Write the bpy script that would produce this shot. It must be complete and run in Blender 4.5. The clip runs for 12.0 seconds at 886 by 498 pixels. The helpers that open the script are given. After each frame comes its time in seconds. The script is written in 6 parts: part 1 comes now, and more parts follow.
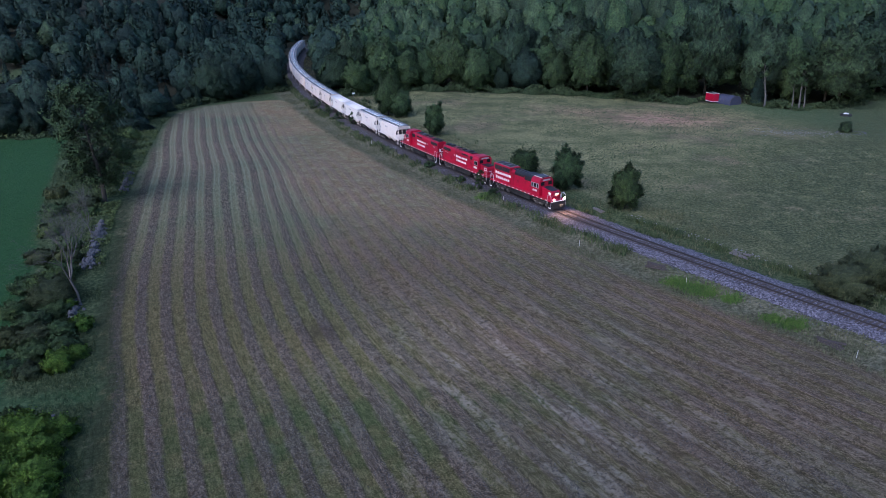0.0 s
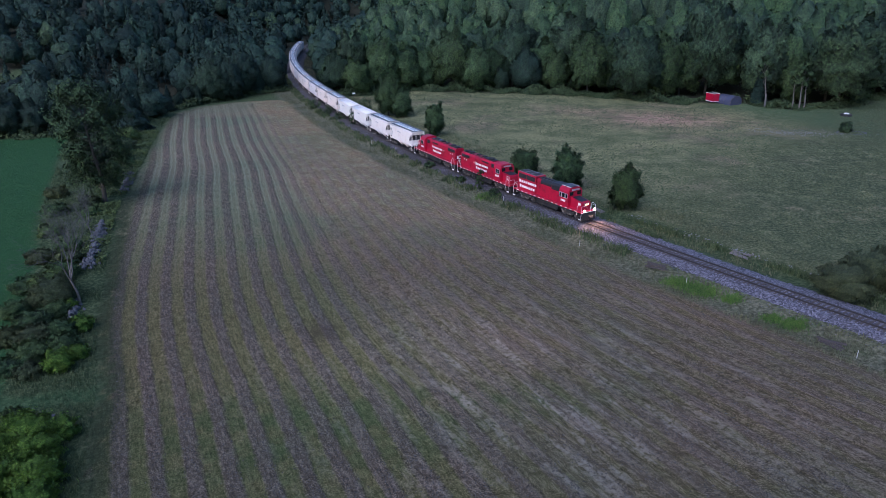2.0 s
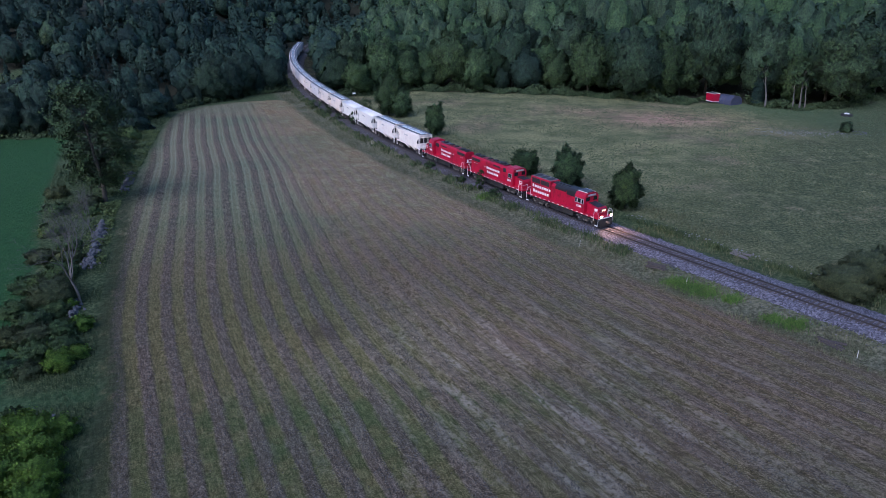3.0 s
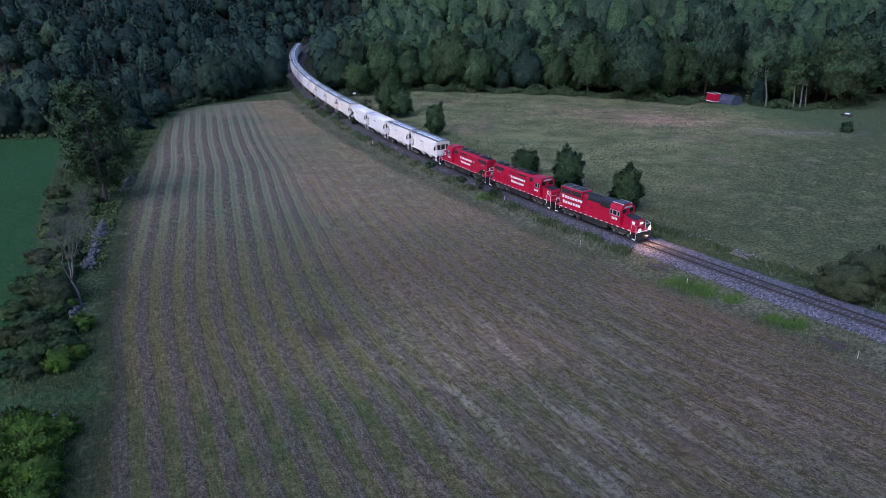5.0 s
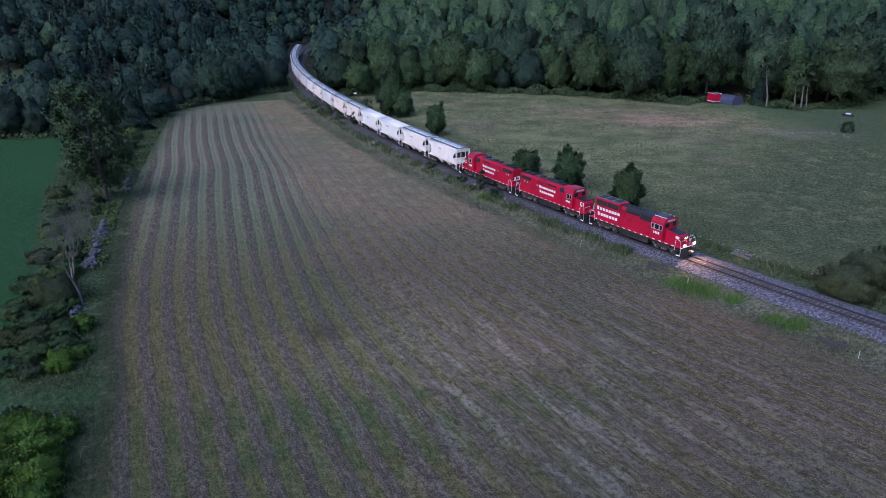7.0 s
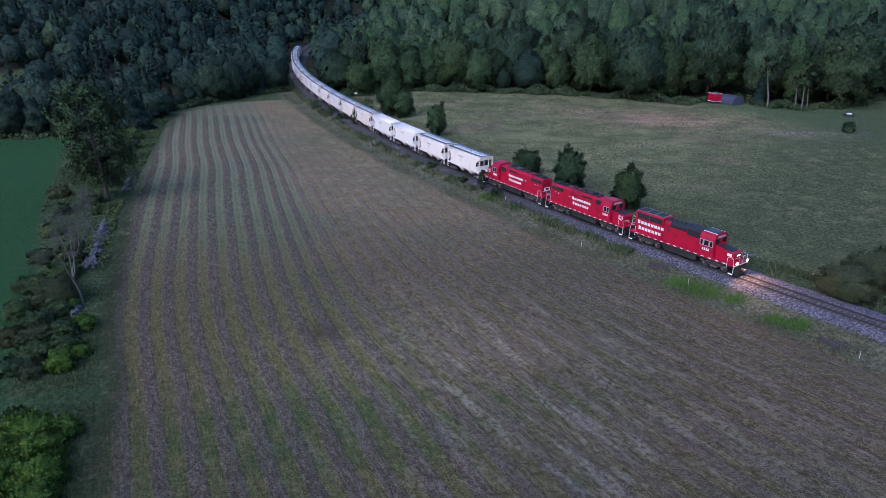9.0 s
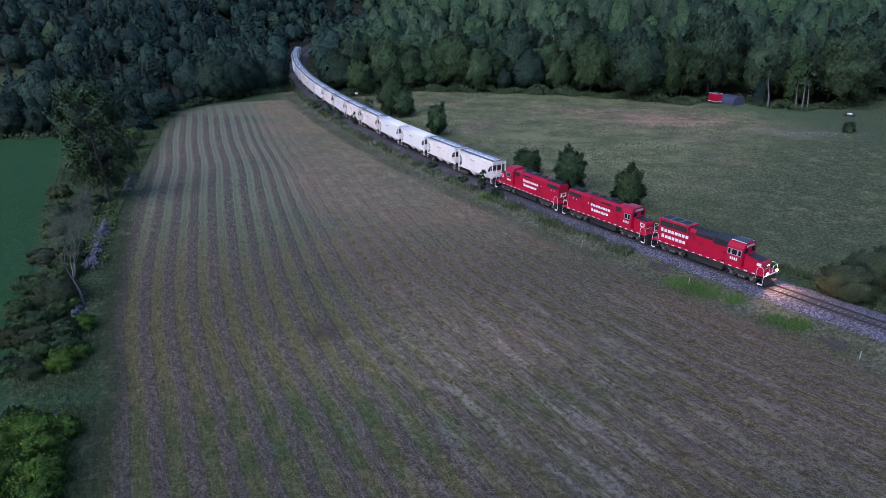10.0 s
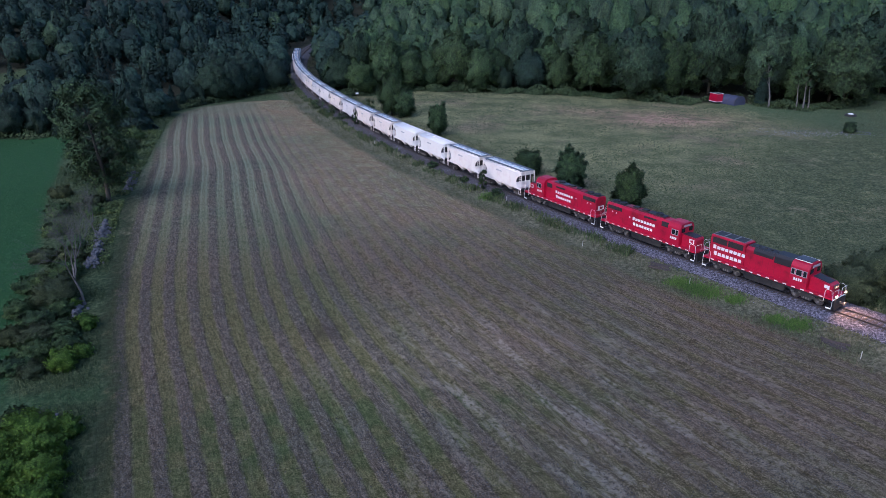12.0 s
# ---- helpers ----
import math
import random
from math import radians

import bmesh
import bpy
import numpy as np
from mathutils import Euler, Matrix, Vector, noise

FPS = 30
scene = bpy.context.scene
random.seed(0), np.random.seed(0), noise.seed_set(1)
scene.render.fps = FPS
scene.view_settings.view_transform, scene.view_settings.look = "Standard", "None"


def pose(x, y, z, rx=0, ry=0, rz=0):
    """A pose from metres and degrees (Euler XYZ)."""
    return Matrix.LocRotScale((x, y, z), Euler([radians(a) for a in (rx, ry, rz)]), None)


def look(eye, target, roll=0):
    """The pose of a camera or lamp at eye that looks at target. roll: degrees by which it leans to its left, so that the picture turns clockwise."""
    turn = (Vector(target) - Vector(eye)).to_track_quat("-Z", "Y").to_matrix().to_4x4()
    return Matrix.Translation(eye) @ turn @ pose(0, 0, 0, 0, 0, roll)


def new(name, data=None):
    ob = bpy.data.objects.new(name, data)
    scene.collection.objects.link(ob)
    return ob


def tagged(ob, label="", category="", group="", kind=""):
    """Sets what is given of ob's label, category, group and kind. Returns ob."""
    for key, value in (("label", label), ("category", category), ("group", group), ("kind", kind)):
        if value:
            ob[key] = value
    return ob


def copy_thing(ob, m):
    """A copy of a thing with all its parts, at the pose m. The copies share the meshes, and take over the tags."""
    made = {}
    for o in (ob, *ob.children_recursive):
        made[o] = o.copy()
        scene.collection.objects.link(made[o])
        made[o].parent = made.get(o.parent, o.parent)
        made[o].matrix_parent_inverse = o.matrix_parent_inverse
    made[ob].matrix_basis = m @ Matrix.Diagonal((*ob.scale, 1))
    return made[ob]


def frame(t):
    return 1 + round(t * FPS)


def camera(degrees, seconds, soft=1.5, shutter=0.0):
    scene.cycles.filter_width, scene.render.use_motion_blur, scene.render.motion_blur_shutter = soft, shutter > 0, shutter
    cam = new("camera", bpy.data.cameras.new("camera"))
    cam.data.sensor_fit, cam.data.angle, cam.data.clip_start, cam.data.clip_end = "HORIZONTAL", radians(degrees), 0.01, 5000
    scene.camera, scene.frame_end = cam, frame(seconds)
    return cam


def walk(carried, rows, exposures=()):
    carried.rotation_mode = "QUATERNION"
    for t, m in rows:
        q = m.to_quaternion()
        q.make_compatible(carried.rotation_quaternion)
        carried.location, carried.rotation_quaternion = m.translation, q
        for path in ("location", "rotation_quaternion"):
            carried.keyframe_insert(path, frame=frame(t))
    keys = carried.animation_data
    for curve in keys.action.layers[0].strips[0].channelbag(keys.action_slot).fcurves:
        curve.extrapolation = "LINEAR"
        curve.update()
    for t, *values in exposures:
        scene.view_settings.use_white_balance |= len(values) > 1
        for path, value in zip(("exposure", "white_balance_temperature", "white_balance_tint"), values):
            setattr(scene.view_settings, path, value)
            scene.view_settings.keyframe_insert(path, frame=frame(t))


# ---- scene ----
cam = camera(65, 12.0, soft=0.85)
EYE_Z = 35.0


def view(t, yaw):
    return t, pose(0, 0, EYE_Z, 90 - 21.35, 0, yaw)


walk(cam, [view(0, 0.0), view(2, 0.02), view(3, 0.04), view(5, 0.07), view(7, 0.13), view(9, 0.19), view(10, 0.22), view(11, 0.25), view(12, 0.28)],
     exposures=[(0, 1.08, 5350, 26), (12, 1.08, 5350, 26)])

# ---- dusk light ----
world = bpy.data.worlds.new("dusk_sky")
scene.world = world
world.use_nodes = True
wt = world.node_tree
sky = wt.nodes.new("ShaderNodeTexSky")
sky.sky_type = "NISHITA"
sky.sun_disc = False
sky.sun_elevation, sky.sun_rotation = radians(14), radians(215)
sky.air_density, sky.dust_density, sky.ozone_density = 1.2, 1.0, 3.0
wt.links.new(sky.outputs[0], wt.nodes["Background"].inputs[0])
wt.nodes["Background"].inputs[1].default_value = 0.085
sun = new("sun", bpy.data.lights.new("sun", "SUN"))
sun.data.energy, sun.data.angle, sun.data.color = 0.9, radians(55), (1.0, 0.97, 0.95)
sun.matrix_world = look((-40, -55, 78), (0, 0, 0))


# ---- materials ----
def mat(name, rough=0.6, metal=0.0):
    m = bpy.data.materials.new(name)
    m.use_nodes = True
    b = m.node_tree.nodes["Principled BSDF"]
    b.inputs["Roughness"].default_value, b.inputs["Metallic"].default_value = rough, metal
    return m, m.node_tree, b


def node(nt, kind, **values):
    n = nt.nodes.new(kind)
    for k, v in values.items():
        if k in n.inputs:
            n.inputs[k].default_value = v
    return n


def noise_tex(nt, scale, detail=4.0, rough=0.6, coords="Object"):
    n = node(nt, "ShaderNodeTexNoise", Scale=scale, Detail=detail, Roughness=rough)
    c = nt.nodes.new("ShaderNodeTexCoord")
    nt.links.new(c.outputs[coords], n.inputs["Vector"])
    return n.outputs["Fac"]


def ramp(nt, fac, stops):
    r = nt.nodes.new("ShaderNodeValToRGB")
    el = r.color_ramp.elements
    while len(el) < len(stops):
        el.new(0.5)
    for e, (p, c) in zip(el, stops):
        e.position, e.color = p, (*c, 1)
    nt.links.new(fac, r.inputs[0])
    return r.outputs[0]


def mix(nt, fac, a, b, mode="MIX"):
    n = nt.nodes.new("ShaderNodeMix")
    n.data_type, n.blend_type = "RGBA", mode
    for sock, v in ((n.inputs[0], fac), (n.inputs[6], a), (n.inputs[7], b)):
        if isinstance(v, (int, float)):
            sock.default_value = v
        elif isinstance(v, tuple):
            sock.default_value = (*v, 1)
        else:
            nt.links.new(v, sock)
    return n.outputs[2]


def maths(nt, op, a, b=0.0, c=0.0):
    n = nt.nodes.new("ShaderNodeMath")
    n.operation = op
    for sock, v in zip(n.inputs, (a, b, c)):
        if isinstance(v, (int, float)):
            sock.default_value = v
        else:
            nt.links.new(v, sock)
    return n.outputs[0]


def bump(nt, bsdf, height, strength=0.4, dist=0.05):
    n = node(nt, "ShaderNodeBump", Strength=strength, Distance=dist)
    nt.links.new(height, n.inputs["Height"])
    nt.links.new(n.outputs[0], bsdf.inputs["Normal"])


def painted(name, color, dirt=(0.06, 0.05, 0.045), rough=0.4, amount=0.35, metal=0.0):
    """Paint with weathering at two scales."""
    m, nt, b = mat(name, rough, metal)
    big = noise_tex(nt, 0.7, 5)
    fine = noise_tex(nt, 9, 6, 0.7)
    worn = mix(nt, maths(nt, "MULTIPLY", ramp_value(nt, big, 0.45, 0.75), amount), color, dirt)
    tone = mix(nt, maths(nt, "MULTIPLY", ramp_value(nt, fine, 0.5, 0.8), amount * 0.6), worn, dirt)
    nt.links.new(tone, b.inputs["Base Color"])
    nt.links.new(maths(nt, "MULTIPLY_ADD", fine, 0.3, rough - 0.1), b.inputs["Roughness"])
    return m


def ramp_value(nt, fac, lo, hi):
    n = nt.nodes.new("ShaderNodeMapRange")
    n.interpolation_type = "SMOOTHSTEP"
    n.inputs[1].default_value, n.inputs[2].default_value = lo, hi
    nt.links.new(fac, n.inputs[0])
    return n.outputs[0]


def leafy(name, dark, mid, light, rough=0.65, grain=0.0, crisp=0.09):
    m, nt, b = mat(name, rough)
    geo = nt.nodes.new("ShaderNodeNewGeometry")
    info = nt.nodes.new("ShaderNodeObjectInfo")
    leaf = ramp(nt, geo.outputs["Random Per Island"], [(0.0, dark), (0.55, mid), (1.0, light)])
    tint = ramp(nt, info.outputs["Random"], [(0.0, (0.78, 0.87, 0.9)), (0.5, (1, 1, 1)), (1.0, (1.12, 1.08, 0.9))])
    tone = nt.nodes.new("ShaderNodeAttribute")
    tone.attribute_name = "tone"
    own = mix(nt, 1.0, leaf, mix(nt, maths(nt, "MULTIPLY_ADD", tone.outputs["Fac"], 0.5, 0.5), (0.42, 0.5, 0.62), (1.45, 1.42, 1.36)), "MULTIPLY")
    patch = ramp(nt, noise_tex(nt, 0.35, 3), [(0.3, (0.75, 0.8, 0.85)), (0.7, (1.15, 1.1, 1.0))])
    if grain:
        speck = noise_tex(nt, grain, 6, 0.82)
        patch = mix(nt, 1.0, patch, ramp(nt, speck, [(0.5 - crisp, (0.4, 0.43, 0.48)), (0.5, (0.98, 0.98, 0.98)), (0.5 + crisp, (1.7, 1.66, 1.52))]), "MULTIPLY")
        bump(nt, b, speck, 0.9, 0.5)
    nt.links.new(mix(nt, 1.0, mix(nt, 1.0, own, tint, "MULTIPLY"), patch, "MULTIPLY"), b.inputs["Base Color"])
    b.inputs["Specular IOR Level"].default_value = 0.25
    return m


RED = painted("red_paint", (0.45, 0.004, 0.038), (0.07, 0.008, 0.014), 0.36, 0.6)
ROOF_GREY = painted("grey_roof_paint", (0.02, 0.02, 0.026), (0.02, 0.02, 0.02), 0.5, 0.5)
DULL_RED = painted("sooty_red_roof_paint", (0.2, 0.02, 0.035), (0.05, 0.03, 0.035), 0.5, 0.8)
BLACK = painted("black_paint", (0.02, 0.02, 0.022), (0.07, 0.06, 0.05), 0.6, 0.6)
WHITE = painted("white_paint", (0.86, 0.86, 0.86), (0.3, 0.28, 0.26), 0.45, 0.2)
HOPPER_A = painted("white_hopper_paint", (0.95, 0.88, 0.83), (0.62, 0.45, 0.42), 0.45, 0.3)
HOPPER_W = painted("bright_white_hopper_paint", (0.95, 0.91, 0.87), (0.6, 0.52, 0.48), 0.4, 0.15)
HOPPER_B = painted("cream_hopper_paint", (0.92, 0.81, 0.74), (0.5, 0.42, 0.38), 0.5, 0.4)
HOPPER_C = painted("grey_hopper_paint", (0.8, 0.75, 0.74), (0.42, 0.38, 0.38), 0.5, 0.4)
HATCH = painted("pale_blue_roof_paint", (0.7, 0.8, 0.88), (0.34, 0.37, 0.4), 0.4, 0.4)
WALKWAY = painted("galvanised_walkway", (0.17, 0.19, 0.22), (0.1, 0.1, 0.11), 0.45, 0.4, 0.4)
STEEL = painted("worn_steel", (0.16, 0.15, 0.15), (0.07, 0.05, 0.04), 0.4, 0.5, 0.8)
RAIL = painted("rail_steel", (0.045, 0.038, 0.038), (0.03, 0.022, 0.02), 0.5, 0.5, 0.3)
WOOD = painted("creosoted_wood", (0.075, 0.062, 0.058), (0.13, 0.12, 0.12), 0.85, 0.6)
GLASS, _nt, _b = mat("dark_cab_glass", 0.08)
_b.inputs["Base Color"].default_value = (0.015, 0.018, 0.022, 1)
LAMP, _nt, _b = mat("warm_headlight", 0.2)
_b.inputs["Base Color"].default_value = (1, 0.85, 0.6, 1)
_b.inputs["Emission Color"].default_value = (1.0, 0.52, 0.26, 1)
_b.inputs["Emission Strength"].default_value = 650.0
NOSE_LAMP = LAMP.copy()
NOSE_LAMP.name = "warm_nose_light"
NOSE_LAMP.node_tree.nodes["Principled BSDF"].inputs["Emission Strength"].default_value = 2.2
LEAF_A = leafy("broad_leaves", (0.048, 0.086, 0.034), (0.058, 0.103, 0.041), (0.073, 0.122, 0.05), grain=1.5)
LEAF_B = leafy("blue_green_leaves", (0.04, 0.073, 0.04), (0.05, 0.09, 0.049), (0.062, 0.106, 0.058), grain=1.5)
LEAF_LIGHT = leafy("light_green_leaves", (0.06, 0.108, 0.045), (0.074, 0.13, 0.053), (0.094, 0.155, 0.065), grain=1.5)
# darker, bluer leaves: the left slope's haze and shade put into their colour
LEAF_HAZY = leafy("hazy_grey_green_leaves", (0.025, 0.052, 0.036), (0.032, 0.064, 0.044), (0.043, 0.08, 0.055), grain=1.5)
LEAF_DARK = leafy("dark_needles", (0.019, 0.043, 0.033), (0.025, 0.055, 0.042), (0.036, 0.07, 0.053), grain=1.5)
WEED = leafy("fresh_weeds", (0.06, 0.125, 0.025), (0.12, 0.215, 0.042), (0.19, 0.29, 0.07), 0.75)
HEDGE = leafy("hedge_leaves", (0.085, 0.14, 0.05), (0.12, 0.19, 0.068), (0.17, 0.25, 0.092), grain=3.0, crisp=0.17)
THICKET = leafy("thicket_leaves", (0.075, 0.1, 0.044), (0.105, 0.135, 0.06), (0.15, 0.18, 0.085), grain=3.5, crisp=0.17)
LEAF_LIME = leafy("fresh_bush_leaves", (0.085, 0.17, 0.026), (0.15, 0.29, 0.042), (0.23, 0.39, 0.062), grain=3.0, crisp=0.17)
GRASS = leafy("tall_grass", (0.08, 0.092, 0.05), (0.132, 0.142, 0.082), (0.2, 0.2, 0.13), 0.8)
HAY = leafy("dry_cut_grass", (0.065, 0.055, 0.046), (0.12, 0.101, 0.084), (0.21, 0.182, 0.155), 0.85)
BARK = painted("grey_bark", (0.06, 0.056, 0.048), (0.03, 0.032, 0.026), 0.9, 0.8)
PALE_BARK = painted("pale_dead_bark", (0.13, 0.125, 0.12), (0.06, 0.055, 0.05), 0.9, 0.6)
STONE = painted("field_stone", (0.105, 0.11, 0.125), (0.11, 0.11, 0.11), 0.85, 0.6)


# ---- plan ----
# the line of the railway: heading turns steadily as it goes away
STEP = 0.5
S_MIN, S_MAX = -160.0, 520.0
_s = np.arange(S_MIN, S_MAX, STEP)
_sc = np.clip(_s, 0, 440)
_th = 2.23853 - 1.68012e-3 * _sc - 5.28e-7 * _sc ** 2
_dx, _dy = np.cos(_th) * STEP, np.sin(_th) * STEP
_tx, _ty = np.cumsum(_dx), np.cumsum(_dy)
_zero = int(-S_MIN / STEP)
TX, TY = _tx - _tx[_zero] + 46.3, _ty - _ty[_zero] + 65.45
RAIL_Z = 0.9


def track(s, side=0.0, z=RAIL_Z):
    """A point of the line, s metres from its start, side metres towards the meadow."""
    x, y, th = np.interp(s, _s, TX), np.interp(s, _s, TY), np.interp(s, _s, _th)
    return Vector((x + side * math.sin(th), y - side * math.cos(th), z))


def track_dist(x, y):
    """Signed distance from the line: positive on the meadow's side."""
    x, y = np.asarray(x, float), np.asarray(y, float)
    sx, sy, st = TX[::8], TY[::8], _th[::8]
    best, val = np.full(x.shape, 1e12), np.zeros(x.shape)
    for a, b, t in zip(sx, sy, st):
        d = (x - a) ** 2 + (y - b) ** 2
        m = d < best
        best = np.where(m, d, best)
        val = np.where(m, (x - a) * math.sin(t) - (y - b) * math.cos(t), val)
    far = np.sqrt(best)
    return np.where(far > 60, np.sign(val) * far, val)


# the hayfield's edge along the hedge, x for each y
EDGE_Y = [-60, 40, 55, 69, 104, 137, 177, 195, 205, 212, 216]
EDGE_X = [14.4, -26.1, -31.6, -38.2, -51, -60, -71, -74, -71, -63, -52]


def edge_x(y):
    return np.interp(y, EDGE_Y, EDGE_X)


WOOD_X = [-500, -200, -103, -90, -78, -77, -65, -55, -46, -36, -30, -12, 12, 40, 57, 72, 78, 90, 94, 100, 118, 144, 200, 500]
WOOD_Y = [150, 155, 160, 162, 173, 198, 219, 232, 236, 230, 221, 233, 229, 223, 217, 209, 212.5, 211.5, 203, 199, 203, 224, 256, 374]


def wood_y(x):
    """Where the wood begins, y for each x."""
    return np.interp(x, WOOD_X, WOOD_Y)


def opening(x, y):
    """The grassy openings in the wood."""
    return (((x + 131) / 11) ** 2 + ((y - 214) / 17) ** 2 < 1) | (((x + 104) / 7) ** 2 + ((y - 268) / 22) ** 2 < 1)


def smooth(v, lo, hi):
    k = np.clip((v - lo) / (hi - lo), 0, 1)
    return k * k * (3 - 2 * k)


def height(x, y, td=None):
    x, y = np.asarray(x, float), np.asarray(y, float)
    td = track_dist(x, y) if td is None else td
    behind = y - wood_y(x)
    clear = smooth(np.abs(td), 14, 90)
    hill = 0.13 * np.maximum(behind - 8, 0) * smooth(behind, 0, 90) * clear
    hill = hill + 0.22 * np.maximum(y - 470, 0)
    hill = np.minimum(hill, 110)
    roll = 0.35 * np.sin(x * 0.045 + 1.0) * np.sin(y * 0.038) * smooth(np.abs(td), 8, 30)
    bank = 0.42 * (1 - smooth(np.abs(td), 2.6, 5.5)) - 0.25 * np.exp(-((np.abs(td) - 6.8) / 1.3) ** 2)
    return hill + roll + bank


# ---- mesh helpers ----
def mesh_from(name, verts, faces_flat, sizes, mats, mat_index=None, smooth_faces=False):
    me = bpy.data.meshes.new(name)
    verts = np.asarray(verts, np.float32).reshape(-1, 3)
    loops = np.asarray(faces_flat, np.int32).ravel()
    sizes = np.asarray(sizes, np.int32)
    me.vertices.add(len(verts))
    me.vertices.foreach_set("co", verts.ravel())
    me.loops.add(len(loops))
    me.loops.foreach_set("vertex_index", loops)
    me.polygons.add(len(sizes))
    me.polygons.foreach_set("loop_start", np.concatenate([[0], np.cumsum(sizes)[:-1]]).astype(np.int32))
    if mat_index is not None:
        me.polygons.foreach_set("material_index", np.asarray(mat_index, np.int32))
    if smooth_faces:
        me.polygons.foreach_set("use_smooth", np.ones(len(sizes), bool))
    for m in mats:
        me.materials.append(m)
    me.update(calc_edges=True)
    return me


def quads_mesh(name, verts, quads, material, smooth_faces=False):
    quads = np.asarray(quads)
    return mesh_from(name, verts, quads, np.full(len(quads), 4), [material], smooth_faces=smooth_faces)


def leaves(rng, centres, size, outward=None, stretch=1.6):
    """Folded rhombic leaf sprays at the centres, turned at random."""
    n = len(centres)
    d = rng.normal(size=(n, 3))
    if outward is not None:
        d = d * np.where((d * outward).sum(1) < 0, -1, 1)[:, None] + outward
    d /= np.linalg.norm(d, axis=1)[:, None] + 1e-9
    a = np.cross(d, rng.normal(size=(n, 3)))
    a /= np.linalg.norm(a, axis=1)[:, None] + 1e-9
    b = np.cross(d, a)
    sz = (size * rng.uniform(0.55, 1.35, n))[:, None]
    v = np.stack([centres - a * sz * stretch * 0.5, centres - b * sz * 0.5 + d * sz * 0.12,
                  centres + a * sz * stretch * 0.5, centres + b * sz * 0.5 + d * sz * 0.18], 1)
    return v.reshape(-1, 3)


def ball(level):
    bm = bmesh.new()
    bmesh.ops.create_icosphere(bm, subdivisions=level, radius=1.0)
    v, f = np.array([tuple(x.co) for x in bm.verts]), np.array([[x.index for x in p.verts] for p in bm.faces])
    bm.free()
    return v, f


BALL = {k: ball(k) for k in (1, 2, 3, 4, 5)}


def boughs(rng, centres, radii, level=2, upright=1.0):
    """Ragged leaf masses, the bulk of a crown under its outer sprays: vertices, triangles, outward directions."""
    bv, bf = BALL[level]
    n = len(centres)
    lump = 1 + 0.13 * np.sin(bv[None] @ rng.normal(0, 2.6, (n, 3, 3)) + rng.uniform(0, 6, (n, 1, 3))).sum(2)
    lump = lump + 0.1 * np.sin(bv[None] @ rng.normal(0, 7, (n, 3, 3)) + rng.uniform(0, 6, (n, 1, 3))).sum(2) + rng.normal(0, 0.06, lump.shape)
    v = np.asarray(centres)[:, None] + bv[None] * (lump * np.asarray(radii)[:, None])[..., None] * np.array([1, 1, upright])
    f = (np.arange(n)[:, None, None] * len(bv) + bf[None]).reshape(-1, 3)
    return v.reshape(-1, 3), f, np.tile(bv, (n, 1))


def crown_mesh(name, verts, outward, material, rng, soft=0.45, mass=None):
    """Leaf sprays shaded with the roundness of the boughs that they cover."""
    n = len(verts)
    flat, sizes, out = np.arange(n), np.full(n // 4, 4), np.repeat(outward + rng.normal(size=outward.shape) * soft, 4, 0)
    if mass is not None:
        mv, mf, mo = mass
        flat, sizes = np.concatenate([flat, (mf + n).ravel()]), np.concatenate([sizes, np.full(len(mf), 3)])
        verts, out = np.concatenate([verts, mv]), np.concatenate([out, mo + rng.normal(size=mo.shape) * 0.25])
    me = mesh_from(name, verts, flat, sizes, [material], smooth_faces=True)
    nrm = out + np.array([0, 0, 0.25])
    nrm /= np.linalg.norm(nrm, axis=1)[:, None]
    me.normals_split_custom_set_from_vertices(nrm)
    return me


def leaf_quads(n):
    return np.arange(n * 4).reshape(-1, 4)


def tube(points, radii, sides=6):
    """A tapered tube along points: vertices and quads."""
    points = [Vector(p) for p in points]
    verts, quads = [], []
    for i, (p, r) in enumerate(zip(points, radii)):
        d = (points[min(i + 1, len(points) - 1)] - points[max(i - 1, 0)]).normalized()
        a = d.orthogonal().normalized()
        b = d.cross(a)
        for k in range(sides):
            w = 2 * math.pi * k / sides
            verts.append(p + (a * math.cos(w) + b * math.sin(w)) * r)
    for i in range(len(points) - 1):
        for k in range(sides):
            k2 = (k + 1) % sides
            quads.append((i * sides + k, i * sides + k2, (i + 1) * sides + k2, (i + 1) * sides + k))
    return verts, quads


def join_tubes(list_of):
    verts, quads = [], []
    for v, q in list_of:
        o = len(verts)
        verts += v
        quads += [tuple(i + o for i in f) for f in q]
    return [tuple(v) for v in verts], quads


def part(name, data, material, parent, label=""):
    """Links a bmesh or a mesh as one object under a thing or a part."""
    if isinstance(data, bmesh.types.BMesh):
        me = bpy.data.meshes.new(name)
        data.to_mesh(me)
        data.free()
        data = me
    if material is not None:
        data.materials.clear()
        data.materials.append(material)
    ob = new(name, data)
    ob.parent = parent
    return tagged(ob, label)


def box(bm, x0, x1, y0, y1, z0, z1, bevel=0.0, taper=None):
    """A box from corner to corner, its edges rounded by bevel."""
    made = bmesh.ops.create_cube(bm, size=1.0, matrix=Matrix.Translation(((x0 + x1) / 2, (y0 + y1) / 2, (z0 + z1) / 2)) @ Matrix.Diagonal((x1 - x0, y1 - y0, z1 - z0, 1)))
    if bevel:
        edges = list({e for v in made["verts"] for e in v.link_edges})
        bmesh.ops.bevel(bm, geom=edges, offset=bevel, segments=2, affect="EDGES", profile=0.5)
    return bm


